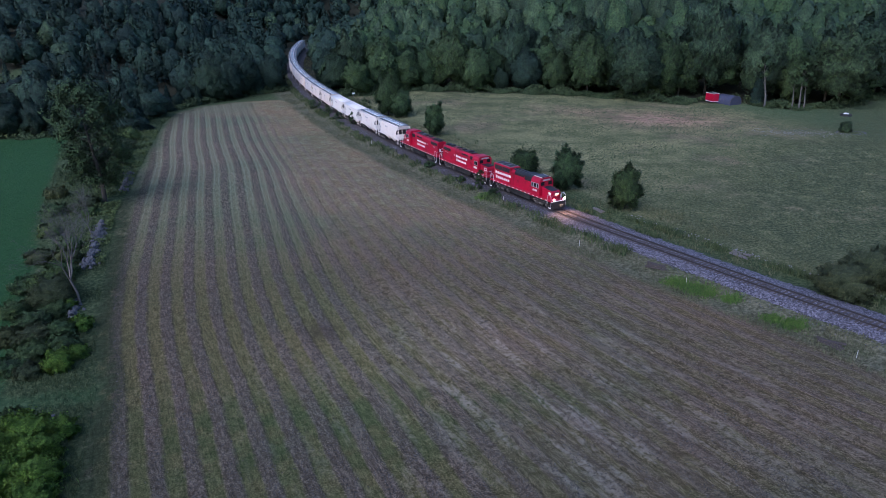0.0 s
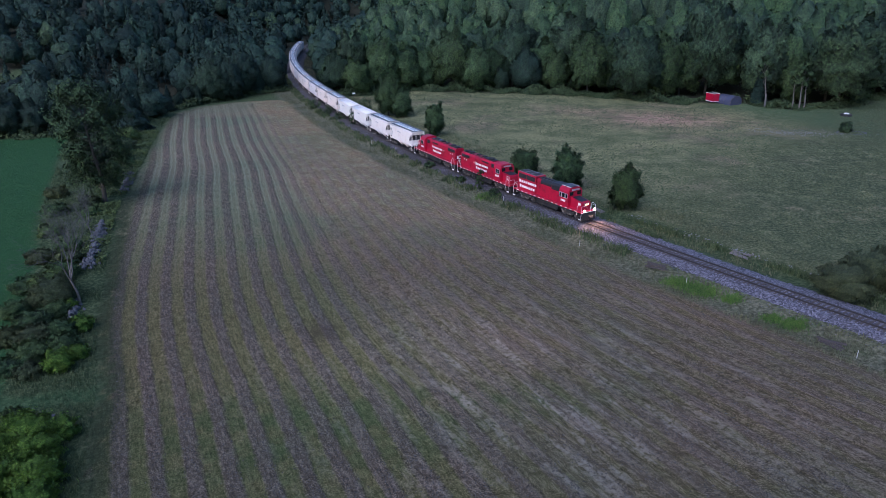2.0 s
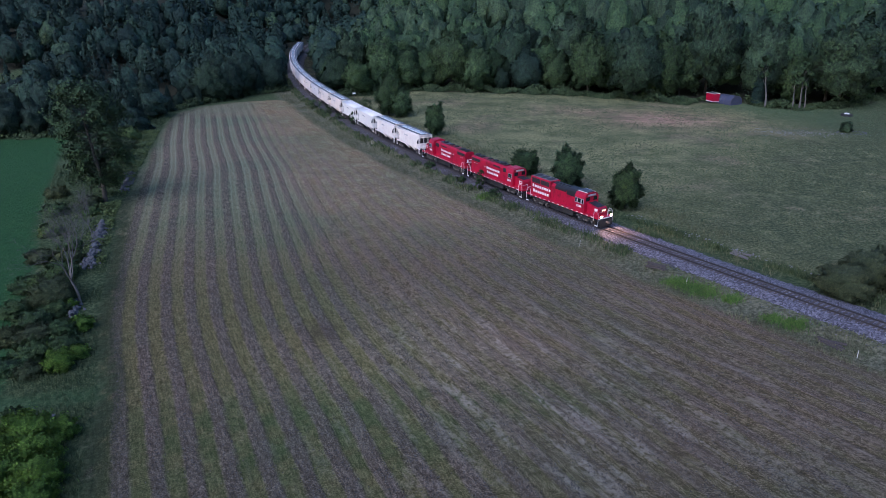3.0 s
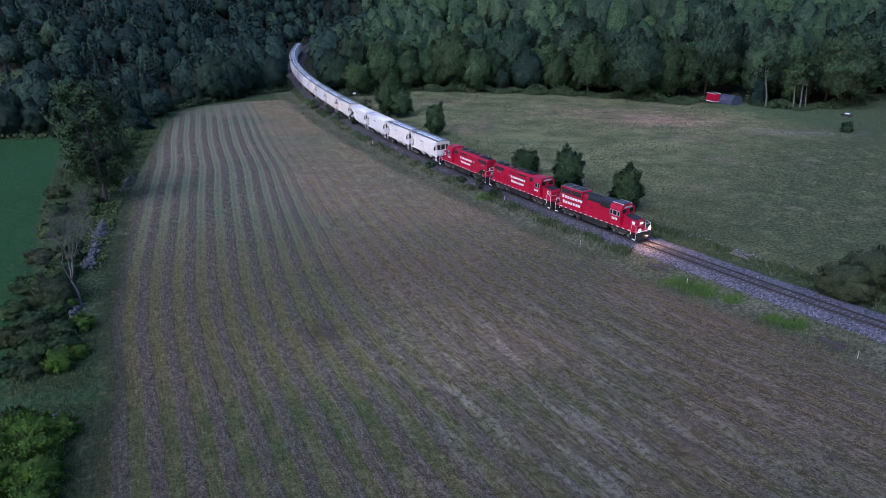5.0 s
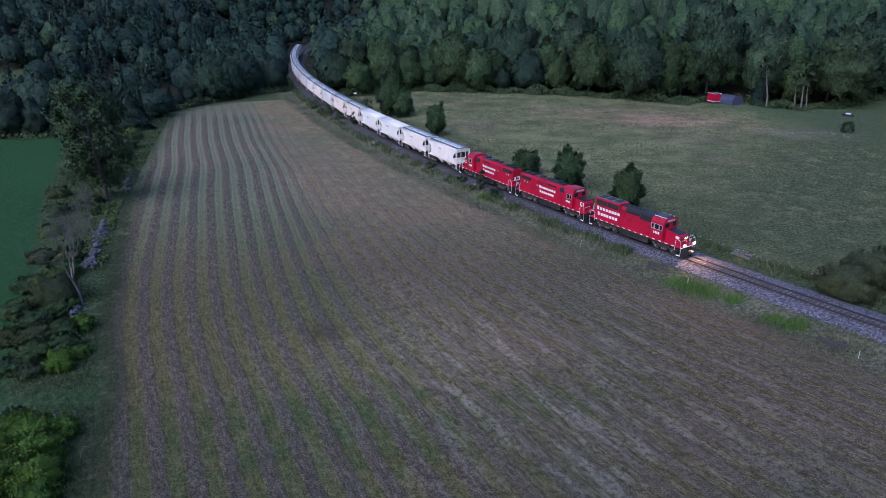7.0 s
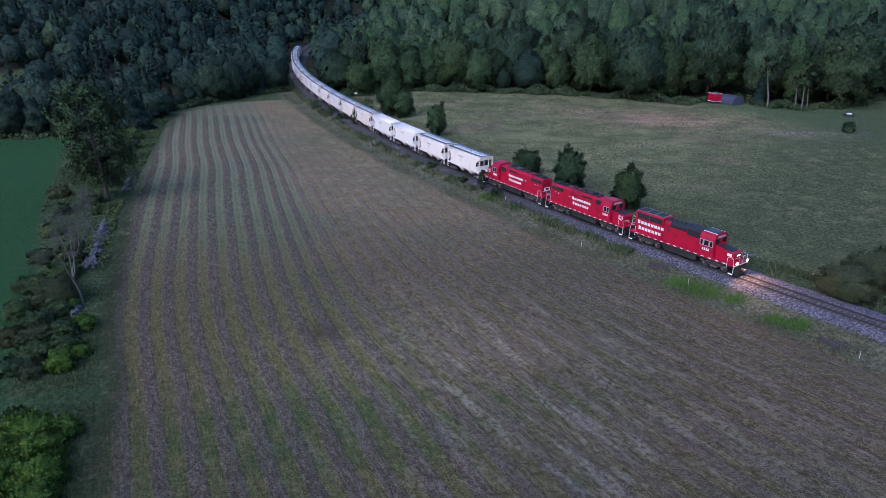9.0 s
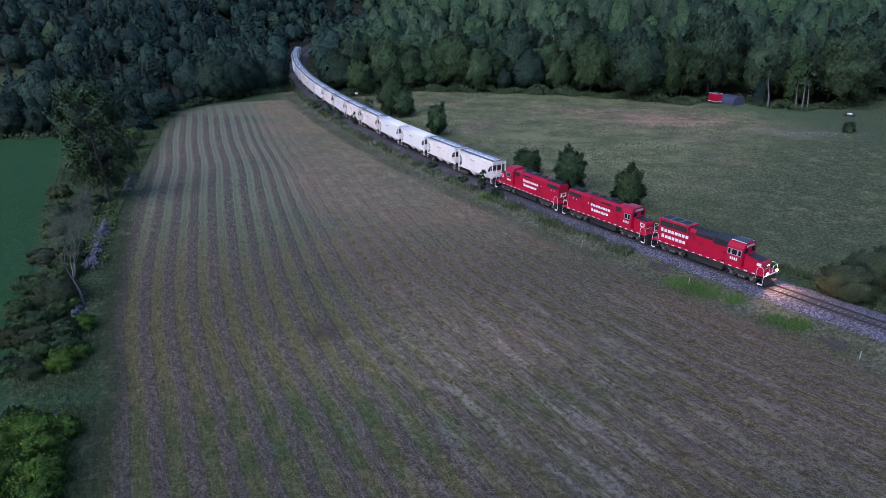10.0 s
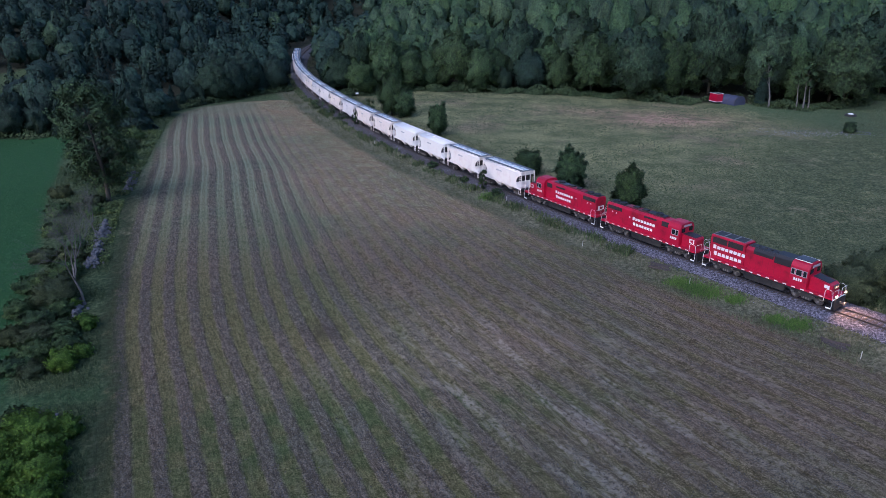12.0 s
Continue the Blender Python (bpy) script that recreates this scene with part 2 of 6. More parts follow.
def cyl(bm, p, axis, radius, length, sides=16, radius2=None):
    """A cylinder centred at p along axis ('x', 'y', 'z')."""
    turn = {"x": pose(0, 0, 0, 0, 90, 0), "y": pose(0, 0, 0, 90, 0, 0), "z": Matrix()}[axis]
    bmesh.ops.create_cone(bm, cap_ends=True, segments=sides, radius1=radius, radius2=radius if radius2 is None else radius2, depth=length, matrix=Matrix.Translation(p) @ turn)
    return bm


def rod(bm, points, radius=0.03, sides=6):
    """A bent pipe through points."""
    v, q = tube(points, [radius] * len(points), sides)
    vs = [bm.verts.new(p) for p in v]
    for f in q:
        bm.faces.new([vs[i] for i in f])
    return bm


def prism(bm, outline, y0, y1):
    """An outline of (x, z) points pulled from y0 to y1."""
    a = [bm.verts.new((x, y0, z)) for x, z in outline]
    b = [bm.verts.new((x, y1, z)) for x, z in outline]
    n = len(outline)
    bm.faces.new(a)
    bm.faces.new(b[::-1])
    for i in range(n):
        bm.faces.new((a[i], b[i], b[(i + 1) % n], a[(i + 1) % n]))
    bmesh.ops.recalc_face_normals(bm, faces=bm.faces)
    return bm


B = bmesh.new


# ---- ground ----
def axis(fine0, fine1, step, lo, hi):
    v = list(np.arange(fine0, fine1, step))
    g, s = v[-1], step
    while g < hi:
        s *= 1.18
        g += s
        v.append(g)
    g, s = v[0], step
    while g > lo:
        s *= 1.18
        g -= s
        v.insert(0, g)
    return np.array(v)


GX, GY = axis(-125, 150, 1.0, -2500, 2500), axis(28, 262, 1.0, -1500, 3500)
gx, gy = np.meshgrid(GX, GY)
gtd = track_dist(gx, gy)
gz = height(gx, gy, gtd)
fx = gx - edge_x(gy)
ny, nx = gx.shape
idx = np.arange(ny * nx).reshape(ny, nx)
gq = np.stack([idx[:-1, :-1], idx[:-1, 1:], idx[1:, 1:], idx[1:, :-1]], -1).reshape(-1, 4)


def crop_gap(y):
    """How far the crop begins from the hayfield."""
    return np.interp(y, [58, 82, 120, 152], [8.4, 9.0, 15.0, 20.0])


# the field's outer line, round its far corner to the railway
_cx, _cy = [14.4, -26.1, -31.6, -38.2, -51, -60, -71, -74, -71.5, -64, -54, -45, -39], [-60, 40, 55, 69, 104, 137, 177, 194, 205, 212, 214.5, 211, 205]
_cl = np.concatenate([[0], np.cumsum(np.hypot(np.diff(_cx), np.diff(_cy)))])
LINE_X, LINE_Y = np.interp(np.arange(0, _cl[-1], 0.6), _cl, _cx), np.interp(np.arange(0, _cl[-1], 0.6), _cl, _cy)


def row_hedge(x, y):
    """Rows that follow the hedge and draw together away from it."""
    ex, ey = LINE_X[::2], LINE_Y[::2]
    best = np.full(np.shape(x), 1e12)
    for a, b in zip(ex, ey):
        best = np.minimum(best, (x - a) ** 2 + (y - b) ** 2)
    return np.sqrt(best) * np.where(x < edge_x(y), -1, 1)


# one hay row from the near end of the field to its far corner; the others lie beside it
_ry = np.arange(-60, 230, 0.5)
_rx = np.interp(_ry, [-60, 42.1, 53.4, 63.9, 78.3, 99.2, 113.6, 132.3, 157.5, 177.3, 193.2, 230], [38, -10.1, -15, -20.2, -25.8, -32.5, -37.2, -42.8, -52.2, -58.7, -64.0, -77])
ROW_X = np.convolve(np.pad(_rx, 12, "edge"), np.ones(25) / 25, "valid")
ROW_GAP = 2.83


def row_across(x, y):
    """How far a place lies across the hay rows, in metres; the rows spread towards the railway."""
    v = x - np.interp(y, _ry, ROW_X)
    return v + 0.005 * np.clip(y - 70, -35, 70) * np.maximum(v - 7, 0)


def headland(x, y, td):
    """1 along the far end and the railway's side, where the rows turn to follow the edge."""
    return np.maximum(smooth(y, 186, 196), smooth(td, -19, -14) * smooth(y, 120, 150))


def ground_material():
    m, nt, b = mat("fields_and_meadows", 0.95)
    b.inputs["Specular IOR Level"].default_value = 0.08

    def attr(name):
        n = nt.nodes.new("ShaderNodeAttribute")
        n.attribute_name = name
        return n.outputs["Fac"]

    fine, mid, big = noise_tex(nt, 2.2, 8, 0.75), noise_tex(nt, 0.35, 5, 0.65), noise_tex(nt, 0.045, 4, 0.6)
    grain = noise_tex(nt, 9, 4, 0.8)

    def streaks(name, across, along):
        v = nt.nodes.new("ShaderNodeCombineXYZ")
        nt.links.new(maths(nt, "MULTIPLY", attr(name), across), v.inputs[0])
        nt.links.new(maths(nt, "MULTIPLY", attr("along"), along), v.inputs[1])
        n = node(nt, "ShaderNodeTexNoise", Scale=1.0, Detail=5.0, Roughness=0.65)
        nt.links.new(v.outputs[0], n.inputs["Vector"])
        return n.outputs["Fac"]

    def rows(name, width):
        wob = maths(nt, "ADD", maths(nt, "MULTIPLY_ADD", streaks(name, 1.3, 0.3), 1.0, -0.5), maths(nt, "MULTIPLY_ADD", fine, 0.45, -0.22))
        w = maths(nt, "ADD", attr(name), wob)
        return maths(nt, "MULTIPLY_ADD", maths(nt, "COSINE", maths(nt, "MULTIPLY", w, 2 * math.pi / width)), 0.5, 0.5)

    right = attr("m_right")
    swath = maths(nt, "MULTIPLY", ramp_value(nt, rows("row", ROW_GAP), 0.28, 0.8), 0.95)
    edge_line = ramp_value(nt, maths(nt, "ABSOLUTE", maths(nt, "SUBTRACT", rows("row", ROW_GAP), 0.2)), 0.16, 0.0)
    sparse = maths(nt, "MULTIPLY_ADD", swath, 0.7, maths(nt, "MULTIPLY", ramp_value(nt, streaks("row", 1.1, 0.09), 0.42, 0.6), 0.4))
    row = mix(nt, right, swath, sparse)
    row = mix(nt, attr("m_head"), row, maths(nt, "MULTIPLY", ramp_value(nt, streaks("row_edge", 0.9, 0.05), 0.4, 0.65), 0.5))
    pale = maths(nt, "MULTIPLY", ramp_value(nt, streaks("row", 0.6, 0.14), 0.5, 0.64), maths(nt, "MULTIPLY", maths(nt, "MULTIPLY_ADD", right, 0.6, 0.4), attr("m_pale")))
    fibre = streaks("row", 4.2, 0.8)
    blade = maths(nt, "MULTIPLY_ADD", fibre, 0.22, maths(nt, "MULTIPLY_ADD", grain, 0.52, maths(nt, "MULTIPLY", fine, 0.26)))
    olive = ramp(nt, blade, [(0.42, (0.05, 0.05, 0.021)), (0.5, (0.127, 0.122, 0.056)), (0.585, (0.275, 0.255, 0.135))])
    # distant stubble is paler: the sky's grazing sheen is put into its colour
    far_pale = ramp(nt, blade, [(0.42, (0.105, 0.117, 0.07)), (0.5, (0.205, 0.215, 0.135)), (0.585, (0.34, 0.345, 0.235))])
    stubble = mix(nt, attr("m_far_sheen"), olive, far_pale)
    stubble = mix(nt, maths(nt, "MULTIPLY", edge_line, maths(nt, "MULTIPLY", attr("m_far_sheen"), 0.35)), stubble, (0.36, 0.36, 0.27))
    earth = ramp(nt, blade, [(0.42, (0.046, 0.039, 0.02)), (0.5, (0.122, 0.102, 0.056)), (0.585, (0.37, 0.315, 0.21))])
    stubble = mix(nt, maths(nt, "MULTIPLY", right, ramp_value(nt, mid, 0.25, 0.6)), stubble, earth)
    hay = ramp(nt, blade, [(0.42, (0.047, 0.04, 0.03)), (0.5, (0.118, 0.101, 0.079)), (0.585, (0.3, 0.263, 0.21))])
    # the same distance sheen lightens the hay's colour
    hay = mix(nt, 1.0, hay, mix(nt, attr("m_far_sheen"), (1.0, 1.0, 1.0), (1.3, 1.3, 1.25)), "MULTIPLY")
    green = ramp(nt, blade, [(0.42, (0.03, 0.045, 0.018)), (0.5, (0.075, 0.1, 0.04)), (0.585, (0.17, 0.19, 0.09))])
    stubble = mix(nt, maths(nt, "MULTIPLY", attr("m_green"), ramp_value(nt, mid, 0.3, 0.6)), stubble, green)
    hay = mix(nt, maths(nt, "MULTIPLY", right, 0.75), hay, ramp(nt, blade, [(0.42, (0.064, 0.053, 0.038)), (0.5, (0.16, 0.132, 0.098)), (0.585, (0.32, 0.27, 0.208))]))
    field = mix(nt, row, stubble, hay)
    field = mix(nt, maths(nt, "MULTIPLY", pale, ramp_value(nt, fine, 0.36, 0.58)), field, (0.33, 0.3, 0.25))
    field = mix(nt, 1.0, field, ramp(nt, big, [(0.35, (0.9, 0.95, 0.88)), (0.62, (1.16, 1.02, 0.98))]), "MULTIPLY")
    # brightness put into the field's colour, up to half as much again
    field = mix(nt, 1.0, field, mix(nt, attr("m_brighten"), (1.0, 1.0, 1.0), (1.5, 1.46, 1.4)), "MULTIPLY")
    field = mix(nt, maths(nt, "MULTIPLY", attr("m_margin"), ramp_value(nt, mid, 0.2, 0.5)), field, ramp(nt, blade, [(0.38, (0.022, 0.032, 0.016)), (0.5, (0.05, 0.062, 0.03)), (0.62, (0.11, 0.12, 0.065))]))
    meadow = ramp(nt, fine, [(0.36, (0.066, 0.088, 0.042)), (0.5, (0.132, 0.156, 0.076)), (0.64, (0.25, 0.262, 0.145))])
    meadow = mix(nt, ramp_value(nt, big, 0.5, 0.68), meadow, ramp(nt, fine, [(0.37, (0.085, 0.09, 0.05)), (0.63, (0.26, 0.235, 0.155))]))
    meadow = mix(nt, maths(nt, "MULTIPLY", attr("m_dry"), ramp_value(nt, mid, 0.3, 0.55)), meadow, ramp(nt, fine, [(0.37, (0.15, 0.105, 0.075)), (0.63, (0.42, 0.3, 0.22))]))
    meadow = mix(nt, 1.0, meadow, ramp(nt, noise_tex(nt, 0.12, 5, 0.7), [(0.37, (0.9, 0.87, 0.84)), (0.5, (1.42, 1.28, 1.24)), (0.63, (1.95, 1.64, 1.6))]), "MULTIPLY")
    lawn = ramp(nt, fine, [(0.3, (0.05, 0.10, 0.05)), (0.5, (0.075, 0.14, 0.07)), (0.75, (0.12, 0.18, 0.10))])
    meadow = mix(nt, attr("m_lawn"), meadow, lawn)
    meadow = mix(nt, maths(nt, "MULTIPLY", attr("m_rank"), ramp_value(nt, mid, 0.15, 0.6)), meadow, ramp(nt, fine, [(0.38, (0.036, 0.052, 0.027)), (0.5, (0.088, 0.108, 0.053)), (0.62, (0.18, 0.19, 0.105))]))
    crop = ramp(nt, fine, [(0.25, (0.025, 0.08, 0.03)), (0.55, (0.045, 0.125, 0.046)), (0.8, (0.075, 0.17, 0.065))])
    litter = ramp(nt, fine, [(0.3, (0.03, 0.035, 0.022)), (0.7, (0.06, 0.06, 0.04))])
    rough_grass = ramp(nt, fine, [(0.38, (0.034, 0.056, 0.025)), (0.5, (0.074, 0.106, 0.048)), (0.62, (0.155, 0.185, 0.092))])
    rough_grass = mix(nt, maths(nt, "MULTIPLY", attr("m_verge"), ramp_value(nt, mid, 0.15, 0.5)), rough_grass, ramp(nt, fine, [(0.38, (0.07, 0.072, 0.044)), (0.5, (0.145, 0.145, 0.09)), (0.62, (0.27, 0.26, 0.175))]))
    field = mix(nt, attr("m_stain"), field, (0.05, 0.035, 0.033))
    col = mix(nt, attr("m_field"), rough_grass, field)
    col = mix(nt, attr("m_meadow"), col, meadow)
    col = mix(nt, attr("m_crop"), col, crop)
    col = mix(nt, attr("m_lane"), col, ramp(nt, fine, [(0.36, (0.03, 0.066, 0.028)), (0.5, (0.055, 0.108, 0.046)), (0.64, (0.1, 0.16, 0.075))]))
    col = mix(nt, attr("m_wood"), col, litter)
    nt.links.new(col, b.inputs["Base Color"])
    bump(nt, b, maths(nt, "ADD", maths(nt, "MULTIPLY", maths(nt, "MULTIPLY", row, attr("m_field")), 0.6), maths(nt, "ADD", maths(nt, "MULTIPLY", grain, 0.6), fine)), 0.85, 0.25)
    return m


def lane(x, y):
    """A mown green lane from the crop to the hayfield."""
    mid = 53.8 + 0.27 * (x + 32)
    return (1 - smooth(np.abs(y - mid + 0.25 * np.sin(x * 1.3)), 1.0, 1.7)) * (1 - smooth(x - edge_x(y), -0.3, 0.3)) * smooth(x, -62, -58)


def build_ground():
    me = quads_mesh("ground", np.stack([gx, gy, gz], -1), gq, ground_material(), True)
    wob = 0.6 * np.sin(gy * 0.31) + 0.5 * np.sin(gx * 0.43 + gy * 0.17)
    inside = smooth(fx + wob * 0.4, -0.6, 0.6) * smooth(-gtd + wob * 0.5, 8.2, 9.6) * (gy < 214 + wob)
    behind = smooth(gy - wood_y(gx) + wob * 2, -3, 3)
    wood = behind * ~opening(gx, gy)
    across = row_across(gx, gy)
    layers = {
        "row": across, "row_edge": np.where(gtd > -20, gtd, row_hedge(gx, gy)), "along": gy + 0.4 * gx,
        "m_right": smooth(across, 9, 19), "m_head": headland(gx, gy, gtd),
        "m_field": inside, "m_wood": wood, "m_margin": (1 - smooth(fx + wob * 0.3, 1.2, 3.0)) * (1 - 0.6 * smooth(gy, 95, 135)),
        # painted sheen, growing with distance
        "m_far_sheen": smooth(gy, 66, 125),
        # painted brightness: a soft patch mid-field, and the right side with distance
        "m_brighten": np.clip(0.9 * np.exp(-((gx + 3) / 17) ** 2 - ((gy - 61) / 13) ** 2) + smooth(across, 9, 19) * smooth(gy, 75, 115), 0, 1),
        "m_green": np.exp(-((gx + 14) / 20) ** 2 - ((gy - 47) / 9) ** 2) + 0.7 * np.exp(-((gx - 6) / 12) ** 2 - ((gy - 52) / 3) ** 2),
        "m_pale": np.exp(-((gx - 8) / 24) ** 2 - ((gy - 52) / 20) ** 2),
        "m_stain": 0.55 * np.exp(-((gx + 13.0) / 1.9) ** 2 - ((gy - 65.3) / 2.6) ** 2),
        "m_lawn": smooth(gx + (gy - 150) * 0.35, 92, 112) * 0.8,
        "m_rank": smooth(gx * 0.75 - (gy - 105) * 0.66, 4, 40) * smooth(gtd + wob, 9, 14),
        "m_dry": np.exp(-((gx - 58) / 16) ** 2 - ((gy - 184) / 11) ** 2) + 0.35 * np.exp(-((gx - 36) / 12) ** 2 - ((gy - 196) / 6) ** 2),
        "m_meadow": smooth(gtd + wob, 9, 13),
        "m_crop": smooth(-fx + wob * 0.5 - crop_gap(gy), 0, 1) * (1 - behind),
        "m_lane": 0.75 * lane(gx, gy), "m_verge": smooth(gtd, -12, -9) * smooth(-gtd, 2, 4),
    }
    for name, values in layers.items():
        me.attributes.new(name, "FLOAT", "POINT").data.foreach_set("value", values.astype(np.float32).ravel())
    tagged(new("ground", me), "mown hayfield, green meadow and wooded slopes", "ground", kind="structure")


build_ground()


# ---- railway ----
def ribbon(name, profile, s0, s1, ds, material, parent=None, jitter=0.0, wave=None):
    """A strip along the line with the given (side, z) profile."""
    rng = np.random.default_rng(5)
    ss = np.arange(s0, s1 + ds, ds)
    verts, n = [], len(profile)
    for s in ss:
        for side, z in profile:
            k = 1 + (rng.uniform(-jitter, jitter) if jitter and abs(side) > 3.7 else 0)
            verts.append(track(s, side * k, z + (rng.uniform(-jitter, jitter) * 0.3 if jitter else 0)))
    i = np.arange(len(ss) - 1)[:, None] * n + np.arange(n - 1)[None]
    q = np.stack([i, i + n, i + n + 1, i + 1], -1).reshape(-1, 4)
    me = quads_mesh(name, [tuple(v) for v in verts], q, material)
    return me


def ballast_material():
    m, nt, b = mat("crushed_stone_ballast", 0.9)
    v = node(nt, "ShaderNodeTexVoronoi", Scale=7.5)
    c = nt.nodes.new("ShaderNodeTexCoord")
    nt.links.new(c.outputs["Object"], v.inputs["Vector"])
    stone = ramp(nt, v.outputs["Color"], [(0.15, (0.05, 0.049, 0.06)), (0.5, (0.2, 0.192, 0.222)), (0.85, (0.52, 0.505, 0.56))])
    dust = ramp(nt, noise_tex(nt, 1.7, 6, 0.75), [(0.35, (0.74, 0.73, 0.73)), (0.65, (1.2, 1.19, 1.2))])
    soil = nt.nodes.new("ShaderNodeAttribute")
    soil.attribute_name = "soil"
    grime = maths(nt, "MULTIPLY", soil.outputs["Fac"], ramp_value(nt, noise_tex(nt, 0.6, 5), 0.2, 0.55))
    stone = mix(nt, 1.0, stone, dust, "MULTIPLY")
    stone = mix(nt, 1.0, stone, (0.55, 0.55, 0.6), "MULTIPLY")
    nt.links.new(mix(nt, grime, stone, mix(nt, 0.2, (0.048, 0.042, 0.038), stone)), b.inputs["Base Color"])
    bump(nt, b, v.outputs["Distance"], 0.9, 0.06)
    return m


BALLAST = ballast_material()
bed = ribbon("ballast_bed", [(-3.8, 0.1), (-3.1, 0.38), (-2.5, 0.58), (-1.7, 0.68), (0, 0.69), (1.7, 0.68), (2.6, 0.58), (3.4, 0.42), (4.3, 0.12)], -120, 480, 0.6, BALLAST, jitter=0.06)
_n = len(bed.vertices) // 9
bed.attributes.new("soil", "FLOAT", "POINT").data.foreach_set("value", np.repeat(smooth(np.linspace(-120, 480, _n), 28, 66), 9).astype(np.float32))
tagged(new("ballast_bed", bed), "blue-grey crushed stone ballast under the railway", "ballast", kind="structure")

railway = tagged(new("railway_track"), "single railway track on timber sleepers in ballast", "railway track", kind="structure")
for side in (-0.755, 0.755):
    prof = [(-0.07, 0.742), (-0.07, 0.76), (-0.015, 0.775), (-0.015, 0.86), (-0.036, 0.868), (-0.036, 0.9), (0.036, 0.9), (0.036, 0.868), (0.015, 0.86), (0.015, 0.775), (0.07, 0.76), (0.07, 0.742)]
    part("rail", ribbon("rail", [(side + a, z) for a, z in prof], -120, 480, 2.0, RAIL), RAIL, railway)
# ---- trees ----
def tree_meshes(seed, tall, spread, n, size, low=0.22, lean=0.0, lobes=11, loose=0.0, lobe=1.0, limb=1.0):
    """Trunk and crown of a broad-leaved tree: leaf sprays round lobes at the ends of its limbs."""
    rng = np.random.default_rng(seed)
    top = Vector((lean * tall, 0.4 * lean * tall, tall * 0.82))
    trunk_pts = [Vector((0, 0, -0.3)), Vector((0.1, 0.05, tall * 0.2)), top * 0.55 + Vector((rng.uniform(-.3, .3), rng.uniform(-.3, .3), 0)), top]
    r0 = tall * 0.017
    tubes = [tube(trunk_pts, [r0 * 1.25, r0, r0 * 0.6, r0 * 0.15], 7)]
    cs, rs = [], []
    for i in range(lobes):
        h = low + (0.93 - low) * (i + 0.5) / lobes
        w = 2.4 * i + rng.uniform(-0.5, 0.5)
        reach = spread * (math.sin(math.pi * min(max((h - low * 0.55) / (1.05 - low * 0.55), 0), 1)) ** 0.7) * rng.uniform(0.45, 0.75)
        base = top * min(h, 0.95)
        c = Vector((base.x + math.cos(w) * reach, base.y + math.sin(w) * reach, tall * h))
        start = Vector((base.x * 0.8, base.y * 0.8, tall * max(h - 0.16, 0.12)))
        mid = (start + c) * 0.5 + Vector((0, 0, -0.03 * tall))
        tubes.append(tube([start, mid, c], [r0 * 0.4 * limb, r0 * 0.25 * limb, r0 * 0.06], 5))
        cs.append(c)
        rs.append(spread * rng.uniform(0.34, 0.56) * lobe)
    cs.append(Vector((top.x, top.y, tall * 0.92)))
    rs.append(spread * 0.36)
    rs = np.array(rs)
    pick = rng.choice(len(cs), n, p=rs ** 2 / (rs ** 2).sum())
    d = rng.normal(size=(n, 3))
    d /= np.linalg.norm(d, axis=1)[:, None]
    rad = rs[pick] * (1 - rng.uniform(0, 1, n) ** (2.2 - loose) * 0.75) * rng.uniform(0.8, 1.18, n)
    cen = np.array([tuple(c) for c in cs])[pick]
    pts = cen + d * rad[:, None] * np.array([1, 1, 0.8])
    # ragged outline: push whole patches in and out
    pts += (np.sin(pts * 2.3 + seed) * 0.09 * spread)[:, [1, 2, 0]]
    keep = pts[:, 2] > tall * low * 0.45
    pts, d = pts[keep], d[keep]
    crown = leaves(rng, pts, np.full(len(pts), size), d)
    bulk = None if loose > 0.5 else boughs(rng, np.array([tuple(c) for c in cs]), rs * 0.55 / max(lobe, 0.85), 1)
    whole = (pts - np.array([top.x * 0.6, top.y * 0.6, tall * 0.45])) / np.array([spread, spread, tall * 0.5])
    whole /= np.linalg.norm(whole, axis=1)[:, None] + 1e-6
    return join_tubes(tubes), (crown, len(pts), d * 0.45 + whole * 0.9, rng, bulk)


def conifer_meshes(seed, tall, spread, n, size):
    rng = np.random.default_rng(seed)
    tubes = [tube([(0, 0, -0.3), (0.05, 0, tall * 0.5), (0, 0, tall)], [tall * 0.014, tall * 0.009, 0.03], 6)]
    h = 1 - rng.uniform(0, 1, n) ** 0.6
    h = 0.12 + h * 0.88
    tier = np.abs(np.sin(h * tall * 1.5)) * 0.45 + 0.6
    r = spread * (1.02 - h) ** 0.8 * tier * rng.uniform(0.35, 1.0, n) ** 0.5
    w = rng.uniform(0, 2 * math.pi, n)
    lob = 1 + 0.22 * np.sin(w * 3 + h * 9 + seed)
    pts = np.stack([np.cos(w) * r * lob, np.sin(w) * r * lob, h * tall - r * 0.25], -1)
    out = np.stack([np.cos(w), np.sin(w), np.full(n, 0.3)], -1)
    for k in range(14):
        hh, ww = 0.15 + 0.055 * k, 2.4 * k
        tubes.append(tube([(0, 0, tall * hh), (math.cos(ww) * spread * (1 - hh) * 0.8, math.sin(ww) * spread * (1 - hh) * 0.8, tall * hh - 0.2)], [0.05, 0.015], 4))
    return join_tubes(tubes), (leaves(rng, pts, np.full(n, size), out, 2.2), n, out, rng, None)


def unit_rows(a):
    return a / (np.linalg.norm(a, axis=1)[:, None] + 1e-9)


